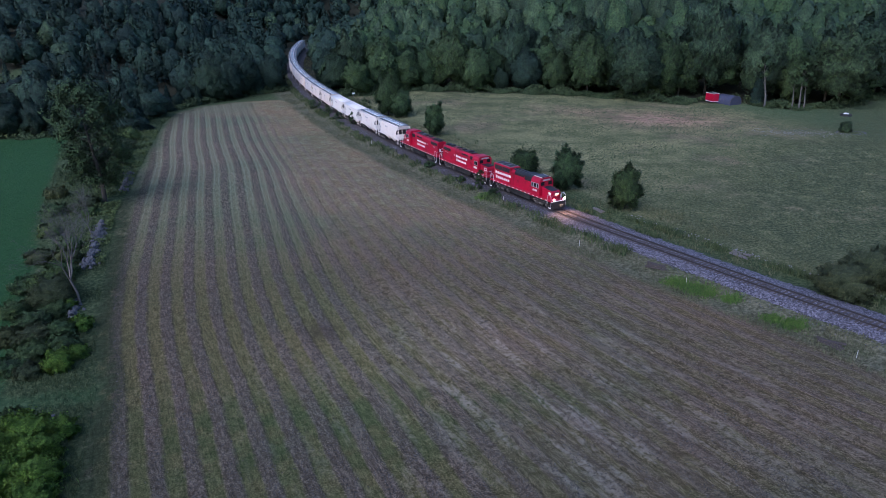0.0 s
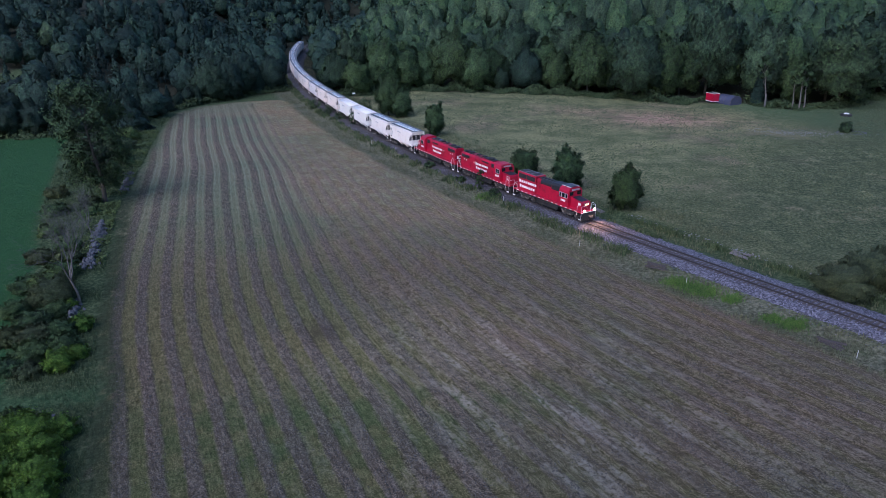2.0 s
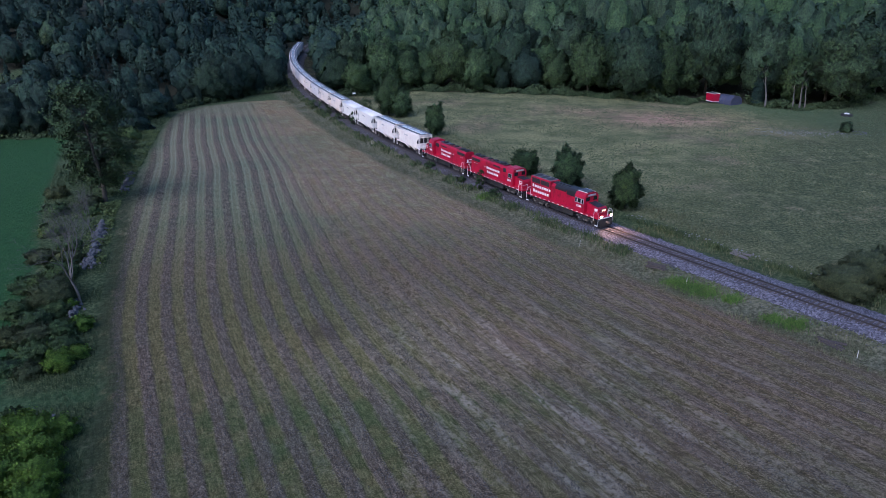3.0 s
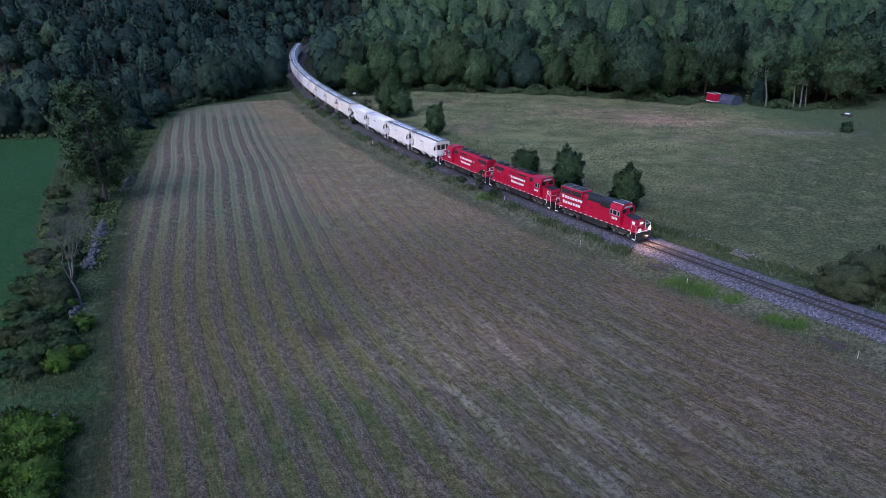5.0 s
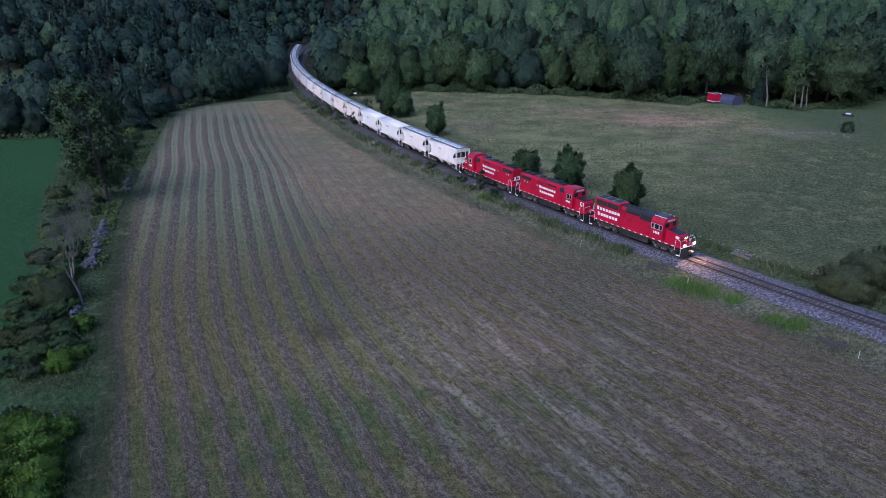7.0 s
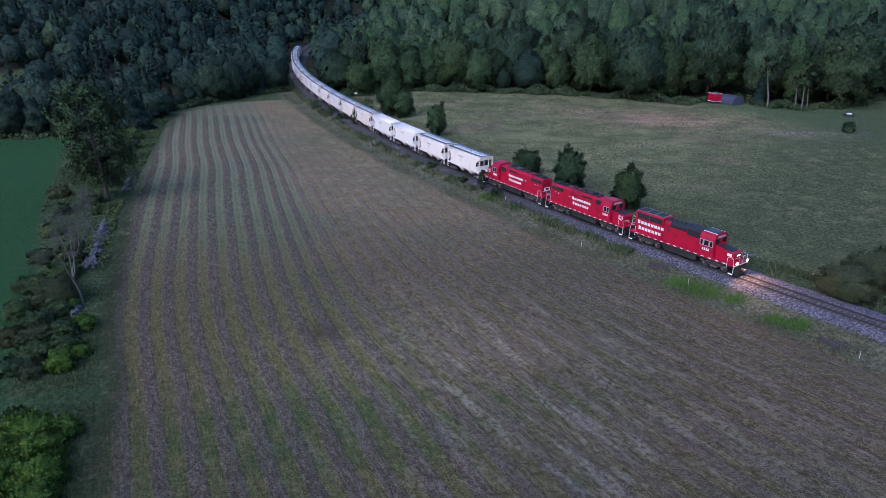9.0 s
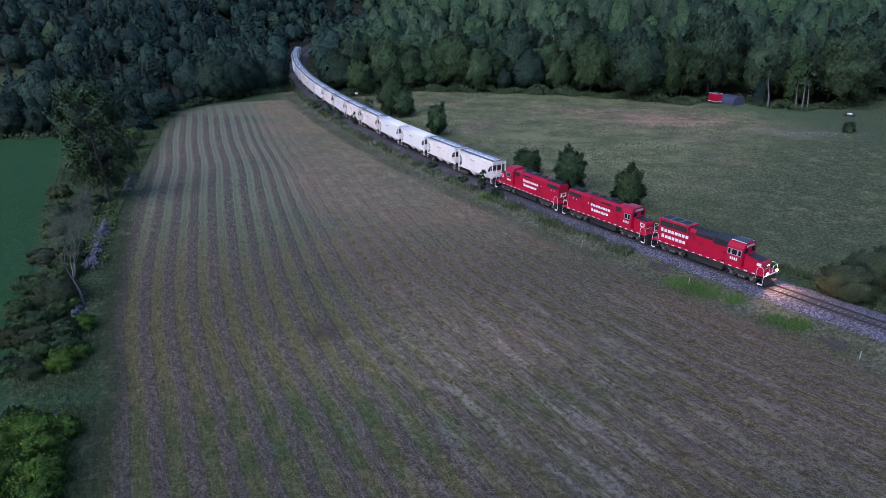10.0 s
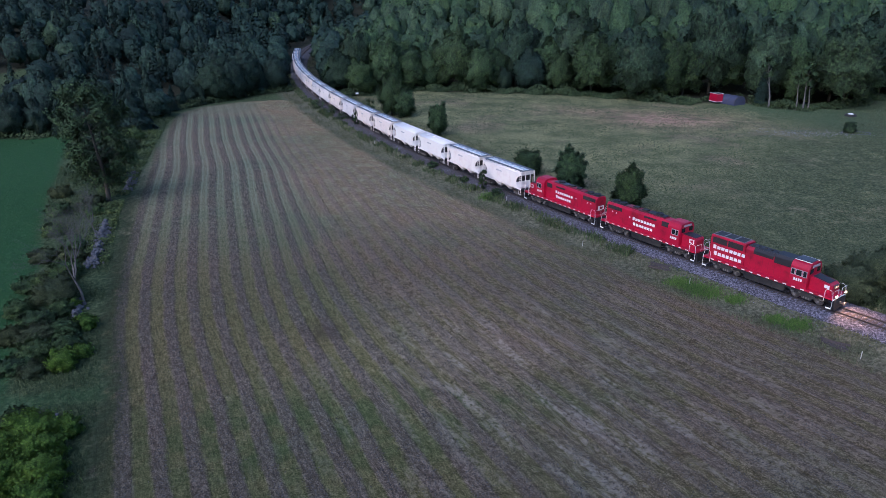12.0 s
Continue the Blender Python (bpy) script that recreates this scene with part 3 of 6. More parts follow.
def dome(rng, n, tall, spread, low, lumps, size, level=5, ragged=0.12, foot=0.3, head=0.0):
    """A full crown: a leaf mass with boughs and tufts on an egg-shaped hull, and leaf sprays standing out from it."""
    zc = tall * (low + (1 - low) * 0.42)
    k = np.arange(lumps) + 0.5
    dz = 1 - 1.94 * k / lumps
    w = 2.399963 * k + rng.uniform(0, 6)
    dirs = unit_rows(np.stack([np.cos(w) * np.sqrt(1 - dz ** 2), np.sin(w) * np.sqrt(1 - dz ** 2), dz], -1) + rng.normal(0, 0.16, (lumps, 3)))
    tufts = unit_rows(rng.normal(size=(lumps * 5, 3)))
    swell, swell2 = rng.uniform(0.55, 1.2, lumps), rng.uniform(0.4, 1.2, lumps * 5)
    b, bf = BALL[level]
    b = unit_rows(b + rng.normal(0, 0.25 / 2 ** level, b.shape))
    near = np.exp((b @ dirs.T - 1) * (lumps / 1.7)) * swell
    fine = np.exp((b @ tufts.T - 1) * (lumps * 3.2)) * swell2
    lump, tuft = near.max(1), fine.max(1)
    full = spread * np.maximum(1 - b[:, 2] ** 2, 0.05) ** -np.where(b[:, 2] < 0, foot, head)
    hull = b * np.stack([full, full, np.where(b[:, 2] > 0, tall - zc, zc - tall * low)], -1)
    mv = hull * (0.52 + 0.38 * lump + 0.15 * tuft + rng.normal(0, 0.02, len(b)))[:, None] + np.array([0, 0, zc])
    mo = unit_rows(b * 0.5 + dirs[near.argmax(1)] * 0.45 + tufts[fine.argmax(1)] * 0.55)
    # sprays, thickest where the boughs stand out
    weight = (lump + 0.5 * tuft) ** 2
    at = rng.choice(len(b), n, p=weight / weight.sum())
    pts = mv[at] + mo[at] * np.abs(rng.normal(0, ragged, n))[:, None] * spread * 0.45 + rng.normal(0, spread * 0.03, (n, 3))
    pts[:, 2] = np.maximum(pts[:, 2], 0.15)
    mv[:, 2] = np.maximum(mv[:, 2], 0.05)
    return leaves(rng, pts, np.full(n, size), mo[at]), n, mo[at], rng, (mv, bf, mo)


def dome_tree(seed, tall, spread, n, size, low=0.06, lumps=30, ragged=0.12, foot=0.3, head=0.0):
    """Trunk and limbs of a tree under a full crown."""
    rng = np.random.default_rng(seed)
    r0 = tall * 0.016
    tubes = [tube([(0, 0, -0.3), (0.1, 0.05, tall * 0.3), (0, 0.1, tall * 0.6), (0, 0, tall * 0.86)], [r0 * 1.25, r0, r0 * 0.6, r0 * 0.12], 7)]
    for i in range(9):
        w, h = 2.4 * i, 0.2 + 0.06 * i
        tubes.append(tube([(0, 0, tall * h), (math.cos(w) * spread * 0.4, math.sin(w) * spread * 0.4, tall * (h + 0.09)), (math.cos(w) * spread * 0.75, math.sin(w) * spread * 0.75, tall * (h + 0.14))],
                          [r0 * 0.42, r0 * 0.26, r0 * 0.06], 5))
    return join_tubes(tubes), dome(rng, n, tall, spread, low, lumps, size, 5 if tall > 5 else 4, ragged, foot, head)


def make_tree(kind, label, category, meshes, leaf, bark=BARK):
    (tv, tq), (cv, cn, cd, crng, mass) = meshes
    root = tagged(new(kind), label, category)
    part("trunk", quads_mesh("trunk", tv, tq, bark, True), None, root)
    if cn:
        part("crown", crown_mesh("crown", cv, cd, leaf, crng, 0.2, mass), None, root)
    return root


def place(ob, x, y, turn=0.0, size=1.0, group="", label="", sink=0.0, tilt=0.0):
    z = float(height(np.array([x]), np.array([y]))[0]) - sink
    ob.matrix_basis = pose(x, y, z, tilt, 0, turn) @ Matrix.Diagonal((size, size, size, 1))
    return tagged(ob, label, group=group)


def tree_size(x):
    """How large the wood's trees stand along its edge: tall by the lawn, young towards the far corner of the field."""
    return float(np.interp(x, [-110, -60, -25, 30, 52, 120], [0.66, 0.74, 1.05, 1.1, 1.38, 1.35]))


def plant_wood():
    rng = np.random.default_rng(21)
    spreads = (5.4, 4.7, 6.0, 5.0, 4.3, 6.2)
    kinds = [make_tree("tree", "leafy green broad-leaved tree at the wood's edge", "tree",
                       dome_tree(100 + i, 15, spreads[i], 5600, 0.31, 0.02 + 0.03 * (i % 3), 30 + 3 * i), (LEAF_A, LEAF_B)[i % 2]) for i in range(6)]
    light = [make_tree("tree", "light green broad-leaved tree at the wood's edge", "tree", dome_tree(130 + i, 15, 4.6 + 0.7 * i, 5600, 0.31, 0.03, 32), LEAF_LIGHT) for i in range(2)]
    young = [make_tree("tree", "young round-topped tree at the wood's edge", "tree", dome_tree(120 + i, 15, 5.6 + 0.7 * i, 4200, 0.34, 0.02, 24 + 3 * i), LEAF_HAZY) for i in range(3)]
    con = [make_tree("conifer", "dark green conifer at the wood's edge", "conifer", conifer_meshes(200 + i, 16, 4.6 + 0.7 * i, 3200, 0.42), LEAF_DARK) for i in range(2)]
    used, placed = set(), []
    for _ in range(6000):
        x = rng.uniform(-185, 200)
        depth = rng.uniform(0, 15)
        y = float(wood_y(x)) + 1.5 + depth
        if abs(x) > 0.66 * y + 14:
            continue
        size = tree_size(x) * rng.uniform(0.78, 1.12)
        r = 4.5 * size
        if any((x - px) ** 2 + (y - py) ** 2 < (0.78 * (r + pr)) ** 2 for px, py, pr, _ in placed):
            continue
        placed.append((x, y, r, size))
    P = np.array(placed)
    td = track_dist(P[:, 0], P[:, 1])
    hz = height(P[:, 0], P[:, 1], td)
    for (x, y, r, size), d, z in zip(placed, td, hz):
        if abs(d) < (4.6 if d < 0 and y > 232 else 7.0) + r * 0.5 or math.hypot(x - 83.5, y - 211) < r + 3.2:
            continue
        u = rng.uniform()
        pool = con if u < (0.6 if x < -84 else 0.3 if x < -50 else 0.05) else (young if x < -40 or u > 0.85 else light if x < 42 and u > 0.35 or u > 0.74 else kinds)
        src = pool[rng.integers(len(pool))]
        m = pose(x, y, float(z) - 0.2, rng.uniform(-3, 3), rng.uniform(-3, 3), rng.uniform(0, 360)) @ Matrix.Diagonal((size * rng.uniform(.88, 1.12), size * rng.uniform(.88, 1.12), size * rng.uniform(.9, 1.1), 1))
        if src not in used:
            used.add(src)
            src.matrix_basis = m
            tagged(src, group="trees of the wood's edge")
        else:
            copy_thing(src, m)
    for src in kinds + light + young + con:
        if src not in used:
            for o in [*src.children, src]:
                bpy.data.objects.remove(o)


def plant_far_wood():
    """The wood behind its edge: crowns of uneven height and tone up the slope."""
    rng = np.random.default_rng(33)
    spots = []
    for y in np.arange(165, 640, 5.4):
        for x in np.arange(-0.68 * y - 20, 0.68 * y + 20, 5.4):
            px, py = x + rng.uniform(-2.4, 2.4), y + rng.uniform(-2.4, 2.4)
            size = tree_size(px)
            if rng.uniform() > (0.42 if px > -42 else 0.3) / max(size, 0.6) ** 1.3:
                continue
            b = py - float(wood_y(px))
            if b > 15 and not opening(px, py) and (b < 170 or (-140 < px < 60)):
                spots.append((px, py, size))
    S = np.array(spots)
    td = track_dist(S[:, 0], S[:, 1])
    clear = (np.abs(td) > np.where(td < 0, 6.5, 9.0)) | (S[:, 1] > TY[int((470 - S_MIN) / STEP)])
    S, td = S[clear], td[clear]
    zs = height(S[:, 0], S[:, 1], td)
    sets = {"broad": ([], [], LEAF_A, [], []), "blue": ([], [], LEAF_B, [], []), "grey": ([], [], LEAF_HAZY, [], []), "needle": ([], [], LEAF_DARK, [], [])}
    for (x, y, size), z in zip(S, zs):
        tall, spread = 15 * size * rng.uniform(0.78, 1.28), (5.1 if x > -42 else 6.4) * size * rng.uniform(0.75, 1.2)
        deep = y - float(wood_y(x))
        n, leaf = (460, 0.42) if deep < 60 else ((260, 0.55) if y < 330 else (80, 0.9))
        tone = np.clip(rng.normal(0.32 if -80 < x < 45 else 0, 0.45), -0.9, 0.95)
        u = rng.uniform()
        if u < (0.4 if x < -60 else 0.08):
            n = int(n * 1.2)
            h = 1 - rng.uniform(0, 0.85, n) ** 0.8
            w = rng.uniform(0, 2 * math.pi, n)
            r = spread * 1.1 * (1.05 - h) * (0.55 + 0.45 * np.abs(np.sin(h * tall * 1.1))) * (1 + 0.25 * np.sin(3 * w + 7 * h)) * rng.uniform(0.5, 1, n)
            p = np.stack([x + np.cos(w) * r, y + np.sin(w) * r, z + h * tall * 1.1], -1)
            o = np.stack([np.cos(w), np.sin(w), w * 0 + 0.5], -1)
            v = leaves(rng, p, np.full(n, leaf), o, 2.0)
            key = "needle"
        else:
            # crowns on the left take the leaf colour with painted haze
            key = "grey" if x < -42 and u < 0.92 else ("broad" if u < 0.62 else "blue")
            v, n, o, _, (mv, mf, mo) = dome(rng, n, tall, spread, 0.05, 16 + int(rng.integers(8)), leaf, 4 if deep < 35 else 3)
            at = np.array([x, y, z])
            v = v + at
            sets[key][4].append((mv + at, mf, mo, np.full(len(mv), tone, np.float32)))
        sets[key][0].append(v)
        sets[key][3].append(o)
        sets[key][1].append(np.full(len(v), tone, np.float32))
    for chunks, tones, leaf, outs, masses in sets.values():
        v = np.concatenate(chunks)
        mass = None
        if masses:
            first = np.cumsum([0] + [len(m[0]) for m in masses[:-1]])
            mass = (np.concatenate([m[0] for m in masses]), np.concatenate([m[1] + o for m, o in zip(masses, first)]), np.concatenate([m[2] for m in masses]))
            tones.extend(m[3] for m in masses)
        me = crown_mesh("far_wood", v, np.concatenate(outs), leaf, rng, 0.15, mass)
        me.attributes.new("tone", "FLOAT", "POINT").data.foreach_set("value", np.concatenate(tones))
        tagged(new("far_wood", me), "dense dark green wood covering the rising slope", "wood", kind="stuff")


plant_wood()
plant_far_wood()
# ---- hedge, shrubs and trees that stand alone ----
def shrub(label, x, y, tall, spread, n, size, leaf, seed, category="shrub", kind="shrub", group="", loose=0.0):
    if loose > 0.55:
        meshes = tree_meshes(seed, tall, spread, n, size, 0.06, 0.02, 14, loose, 0.8)
    else:
        meshes = dome_tree(seed, tall, spread, n, size, 0.02, 38 if n > 3000 else 26, 0.28, 0.14, 0.16)
    return place(make_tree(kind, label, category, meshes, leaf), x, y, seed * 37 % 360, group=group, sink=0.15)


def bare_tree(label, x, y, tall, seed, kind="bare_tree"):
    rng = np.random.default_rng(seed)
    tubes = []

    def grow(p, d, r, length, depth):
        q = p + d * length
        mid = (p + q) / 2 + Vector(rng.uniform(-0.06, 0.06, 3)) * length
        tubes.append(tube([p, mid, q], [r, r * 0.85, r * 0.68], 6 if depth < 2 else 3))
        if depth < 6:
            for _ in range(4 if depth in (0, 5) else 3):
                nd = (d + Vector(rng.normal(0, 0.33, 3)) + Vector((0, 0, 0.05))).normalized()
                grow(q, nd, r * 0.56, length * rng.uniform(0.62, 0.86), depth + 1)

    grow(Vector((0, 0, -0.3)), Vector((-0.2, 0.02, 1)).normalized(), tall * 0.0135, tall * 0.27, 0)
    v, q = join_tubes(tubes)
    root = tagged(new(kind), label, "tree")
    part("trunk", quads_mesh("trunk", v, q, PALE_BARK, True), None, root)
    return place(root, x, y)


def plant_singles():
    g = "shrubs beside the railway"
    oak = make_tree("tree", "tall loose-crowned broad-leaved tree in the hedge", "tree", tree_meshes(7, 19.6, 7.6, 17000, 0.23, 0.16, -0.06, 34, 1.0, 0.5, 0.5), LEAF_LIGHT)
    place(oak, -56.2, 110.6)
    place(make_tree("tree", "small ragged tree in the hedge", "tree", tree_meshes(8, 9, 3.4, 3000, 0.42, 0.2, 0.03, 9, 0.6), LEAF_B), -62.5, 121)
    bare_tree("leafless grey tree leaning over the stone pile", -41.8, 72.4, 12.0, 4)
    bare_tree("leafless grey sapling in the hedge", -50.5, 94, 7.5, 9)
    place(make_tree("conifer", "broad dark spruce at the field's corner", "conifer", conifer_meshes(12, 9.5, 5.0, 5000, 0.5), LEAF_DARK), -76.5, 170)
    dark = "dark green shrub beside the railway"
    for i, (x, y, h, w, n) in enumerate([(29.4, 107.6, 7.3, 2.5, 5200), (21.8, 119.0, 7.4, 2.6, 5200), (15.5, 129, 5.0, 2.5, 3000), (-1.9, 164, 8.2, 2.2, 4200),
                                         (-14.8, 189, 11.2, 3.3, 4600), (-11.2, 187, 8.0, 2.8, 3400), (-22.6, 173.5, 3.6, 1.2, 1200), (-21.5, 192, 4.2, 2.4, 1500),
                                         (6.3, 117.2, 3.7, 0.9, 900), (3.2, 122, 1.2, 0.9, 500), (8.6, 113.4, 1.3, 1.5, 700), (-2.6, 132.5, 1.3, 1.4, 700), (-31.5, 189.5, 2.0, 2.4, 900), (-36.5, 199, 2.2, 2.6, 900), (-27, 181.5, 1.6, 2.0, 700)]):
        shrub(dark, x, y, h, w, int(n * 1.9) if i < 6 else int(n * 0.8), 0.18, LEAF_LIGHT if i % 2 else LEAF_A, 50 + i, group=g, loose=0.9 if i > 5 else 0.0)
    for i, (x, y, h, w) in enumerate([(47.2, 74.5, 4.2, 3.4), (51.5, 77.5, 4.6, 3.6), (55.5, 74, 4.0, 3.4), (59, 70, 3.4, 3.0)]):
        shrub("large grey-green thicket beside the railway", x, y, h, w * 0.95, 7500, 0.14, THICKET, 80 + i, group=g, loose=0.5)
    lime = "bright green leafy bush in the hedge"
    for i, (x, y, h, w, n) in enumerate([(-33.4, 46.6, 2.6, 1.9, 6500), (-31.6, 44.4, 2.4, 1.8, 6500), (-34.9, 44.0, 2.6, 2.0, 6500), (-30.0, 41.6, 2.4, 1.9, 6000), (-33.0, 41.0, 2.6, 2.2, 6500), (-29.0, 39.2, 2.0, 1.6, 4500), (-31.4, 47.6, 1.8, 1.3, 3600), (-35.3, 48.4, 1.6, 1.3, 3200),
                                         (-36.9, 58.0, 2.2, 1.3, 3500), (-39.4, 61.5, 1.4, 0.9, 1600), (-38.6, 66.2, 1.8, 1.1, 2200), (-42.4, 71.0, 1.5, 0.9, 1500), (-36.2, 60.6, 1.3, 1.0, 1600)]):
        shrub(lime, x, y, h, w, int(n * 1.25), 0.115, LEAF_LIME, 110 + i, "bush", "bush", "hedge bushes")
    mixed = ((HEDGE, "green leafy bush in the hedge"), (THICKET, "olive weedy bush in the hedge"), (LEAF_LIGHT, "dark green bush in the hedge"))
    for i, (x, y, h, w) in enumerate([(-40.6, 60.2, 2.2, 1.5), (-38.4, 61.8, 2.0, 1.4), (-42.2, 63.2, 2.4, 1.7), (-40.0, 64.4, 2.2, 1.5), (-43.8, 66.6, 2.3, 1.6), (-44.6, 72.2, 4.2, 2.3), (-46.4, 75.0, 3.6, 2.0), (-41.6, 58.0, 1.5, 1.5), (-39.2, 57.2, 1.4, 1.2),
                                      (-43.2, 69.6, 2.0, 1.4), (-47.8, 80, 2.4, 1.8), (-49.4, 84.5, 2.0, 1.6), (-51.6, 89.5, 1.8, 1.5), (-55.5, 104, 1.6, 1.3), (-57.8, 109, 1.5, 1.4), (-63, 128, 1.6, 1.5), (-65.5, 138, 2.4, 2.1),
                                      (-69, 148, 3.0, 2.4), (-72.5, 158, 3.4, 2.6), (-36.4, 49.4, 1.3, 1.2), (-45.2, 63.4, 1.7, 1.4), (-47.4, 69.4, 2.0, 1.5), (-50, 76, 1.9, 1.6), (-53, 85, 2.0, 1.6), (-57, 95, 1.8, 1.6), (-61, 104, 2.0, 1.7), (-65.5, 113, 2.0, 1.7)]):
        leaf, label = mixed[i * 5 % 3]
        shrub(label, x, y, h * 0.85, w * 1.1, 4200 if y < 80 else 2200, 0.14 if y < 80 else 0.2, leaf, 140 + i, "bush", "bush", "hedge bushes")
    for i, (x, y, h) in enumerate([(99.2, 199.0, 12), (101.0, 198.6, 14), (102.8, 199.2, 11.5), (93.5, 203.5, 15)]):
        b = make_tree("birch", "slender pale-trunked tree at the wood's edge", "tree", tree_meshes(170 + i, h, 2.2, 700, 0.5, 0.55, 0.06 * (i - 1), 6, 0.8), LEAF_A, PALE_BARK)
        place(b, x, y, 40 * i)


plant_singles()


# ---- stone piles ----
def stone_meshes():
    rng = np.random.default_rng(3)
    out = []
    for _ in range(5):
        bm = B()
        bmesh.ops.create_icosphere(bm, subdivisions=1, radius=1.0)
        for v in bm.verts:
            v.co *= rng.uniform(0.75, 1.2)
            v.co.z *= 0.75
        me = bpy.data.meshes.new("stone")
        bm.to_mesh(me)
        bm.free()
        me.materials.append(STONE)
        out.append(me)
    return out


STONES = stone_meshes()


def stone_pile(label, x0, y0, x1, y1, n, width, seed, sizes=(0.18, 0.55)):
    rng = np.random.default_rng(seed)
    cx, cy = (x0 + x1) / 2, (y0 + y1) / 2
    z = float(height(np.array([cx]), np.array([cy]))[0])
    root = tagged(new("stone_pile"), label, "stone pile", "stone piles of the hedge")
    root.location = (cx, cy, z)
    for _ in range(n):
        k, side = rng.uniform(), rng.normal() * width * 0.5
        r = rng.uniform(*sizes)
        st = new("stone", STONES[rng.integers(5)])
        st.parent = root
        up = max(0.0, 0.75 - abs(side) / width) * rng.uniform(0, 1)
        st.matrix_basis = pose(x0 + (x1 - x0) * k + side - cx, y0 + (y1 - y0) * k - cy, r * 0.3 + up, *rng.uniform(0, 360, 3)) @ Matrix.Diagonal((r, r * 0.85, r * 0.8, 1))


stone_pile("heap of blue-grey field stones among weeds", -55.4, 115.5, -59.0, 127.5, 130, 0.9, 1, (0.12, 0.4))
stone_pile("long heap of blue-grey field stones along the field", -45.6, 82, -51.4, 99, 260, 0.9, 2, (0.12, 0.42))
stone_pile("low heap of blue-grey field stones under bushes", -39.6, 65, -42.6, 73.0, 140, 0.7, 3, (0.12, 0.38))
stone_pile("two pale boulders in the grass", -35.8, 48.0, -32.6, 49.2, 4, 0.4, 4, (0.4, 0.55))


# ---- grass and cut hay ----
def blades(rng, x, y, tall, wide):
    """Upright bent grass blades at the places."""
    n = len(x)
    z = height(x, y)
    w = rng.uniform(0, 2 * math.pi, n)
    lean = rng.uniform(0.15, 0.7, n) * tall
    la = rng.uniform(0, 2 * math.pi, n)
    a = np.stack([np.cos(w), np.sin(w), w * 0], -1) * (wide * 0.5)[:, None]
    base = np.stack([x, y, z - 0.03], -1)
    mid = base + np.stack([np.cos(la) * lean * 0.3, np.sin(la) * lean * 0.3, tall * 0.6], -1)
    tip = base + np.stack([np.cos(la) * lean, np.sin(la) * lean, tall], -1)
    v = np.stack([base - a * 0.6, base + a * 0.6, mid + a, tip + a * 0.2, tip - a * 0.2, mid - a], 1).reshape(-1, 3)
    i = np.arange(n)[:, None] * 6
    q = np.concatenate([i + np.array([[0, 1, 2, 5]]), i + np.array([[5, 2, 3, 4]])], 1).reshape(-1, 4)
    return v, q


def stuff(name, vq, material, label, category):
    v, q = vq
    tagged(new(name, quads_mesh(name, v, q, material)), label, category, kind="stuff")


def along_line(rng, n, s0, s1, d0, d1, near=1.0):
    """Places along the railway, thicker towards its near end."""
    s = s0 + (s1 - s0) * rng.uniform(0, 1, n) ** near
    d = rng.uniform(d0, d1, n)
    th = np.interp(s, _s, _th)
    return np.interp(s, _s, TX) + d * np.sin(th), np.interp(s, _s, TY) - d * np.cos(th)


def clumped(rng, x, y, scale=0.35, cut=0.0):
    """Keeps the places where a slow wave pattern is high, to leave gaps."""
    f = np.sin(x * scale + 1.3 * np.sin(y * scale * 0.7)) + np.sin(y * scale * 1.2 + 1.1 * np.sin(x * scale * 0.9 + 2)) + rng.normal(0, 0.7, len(x))
    return f > cut


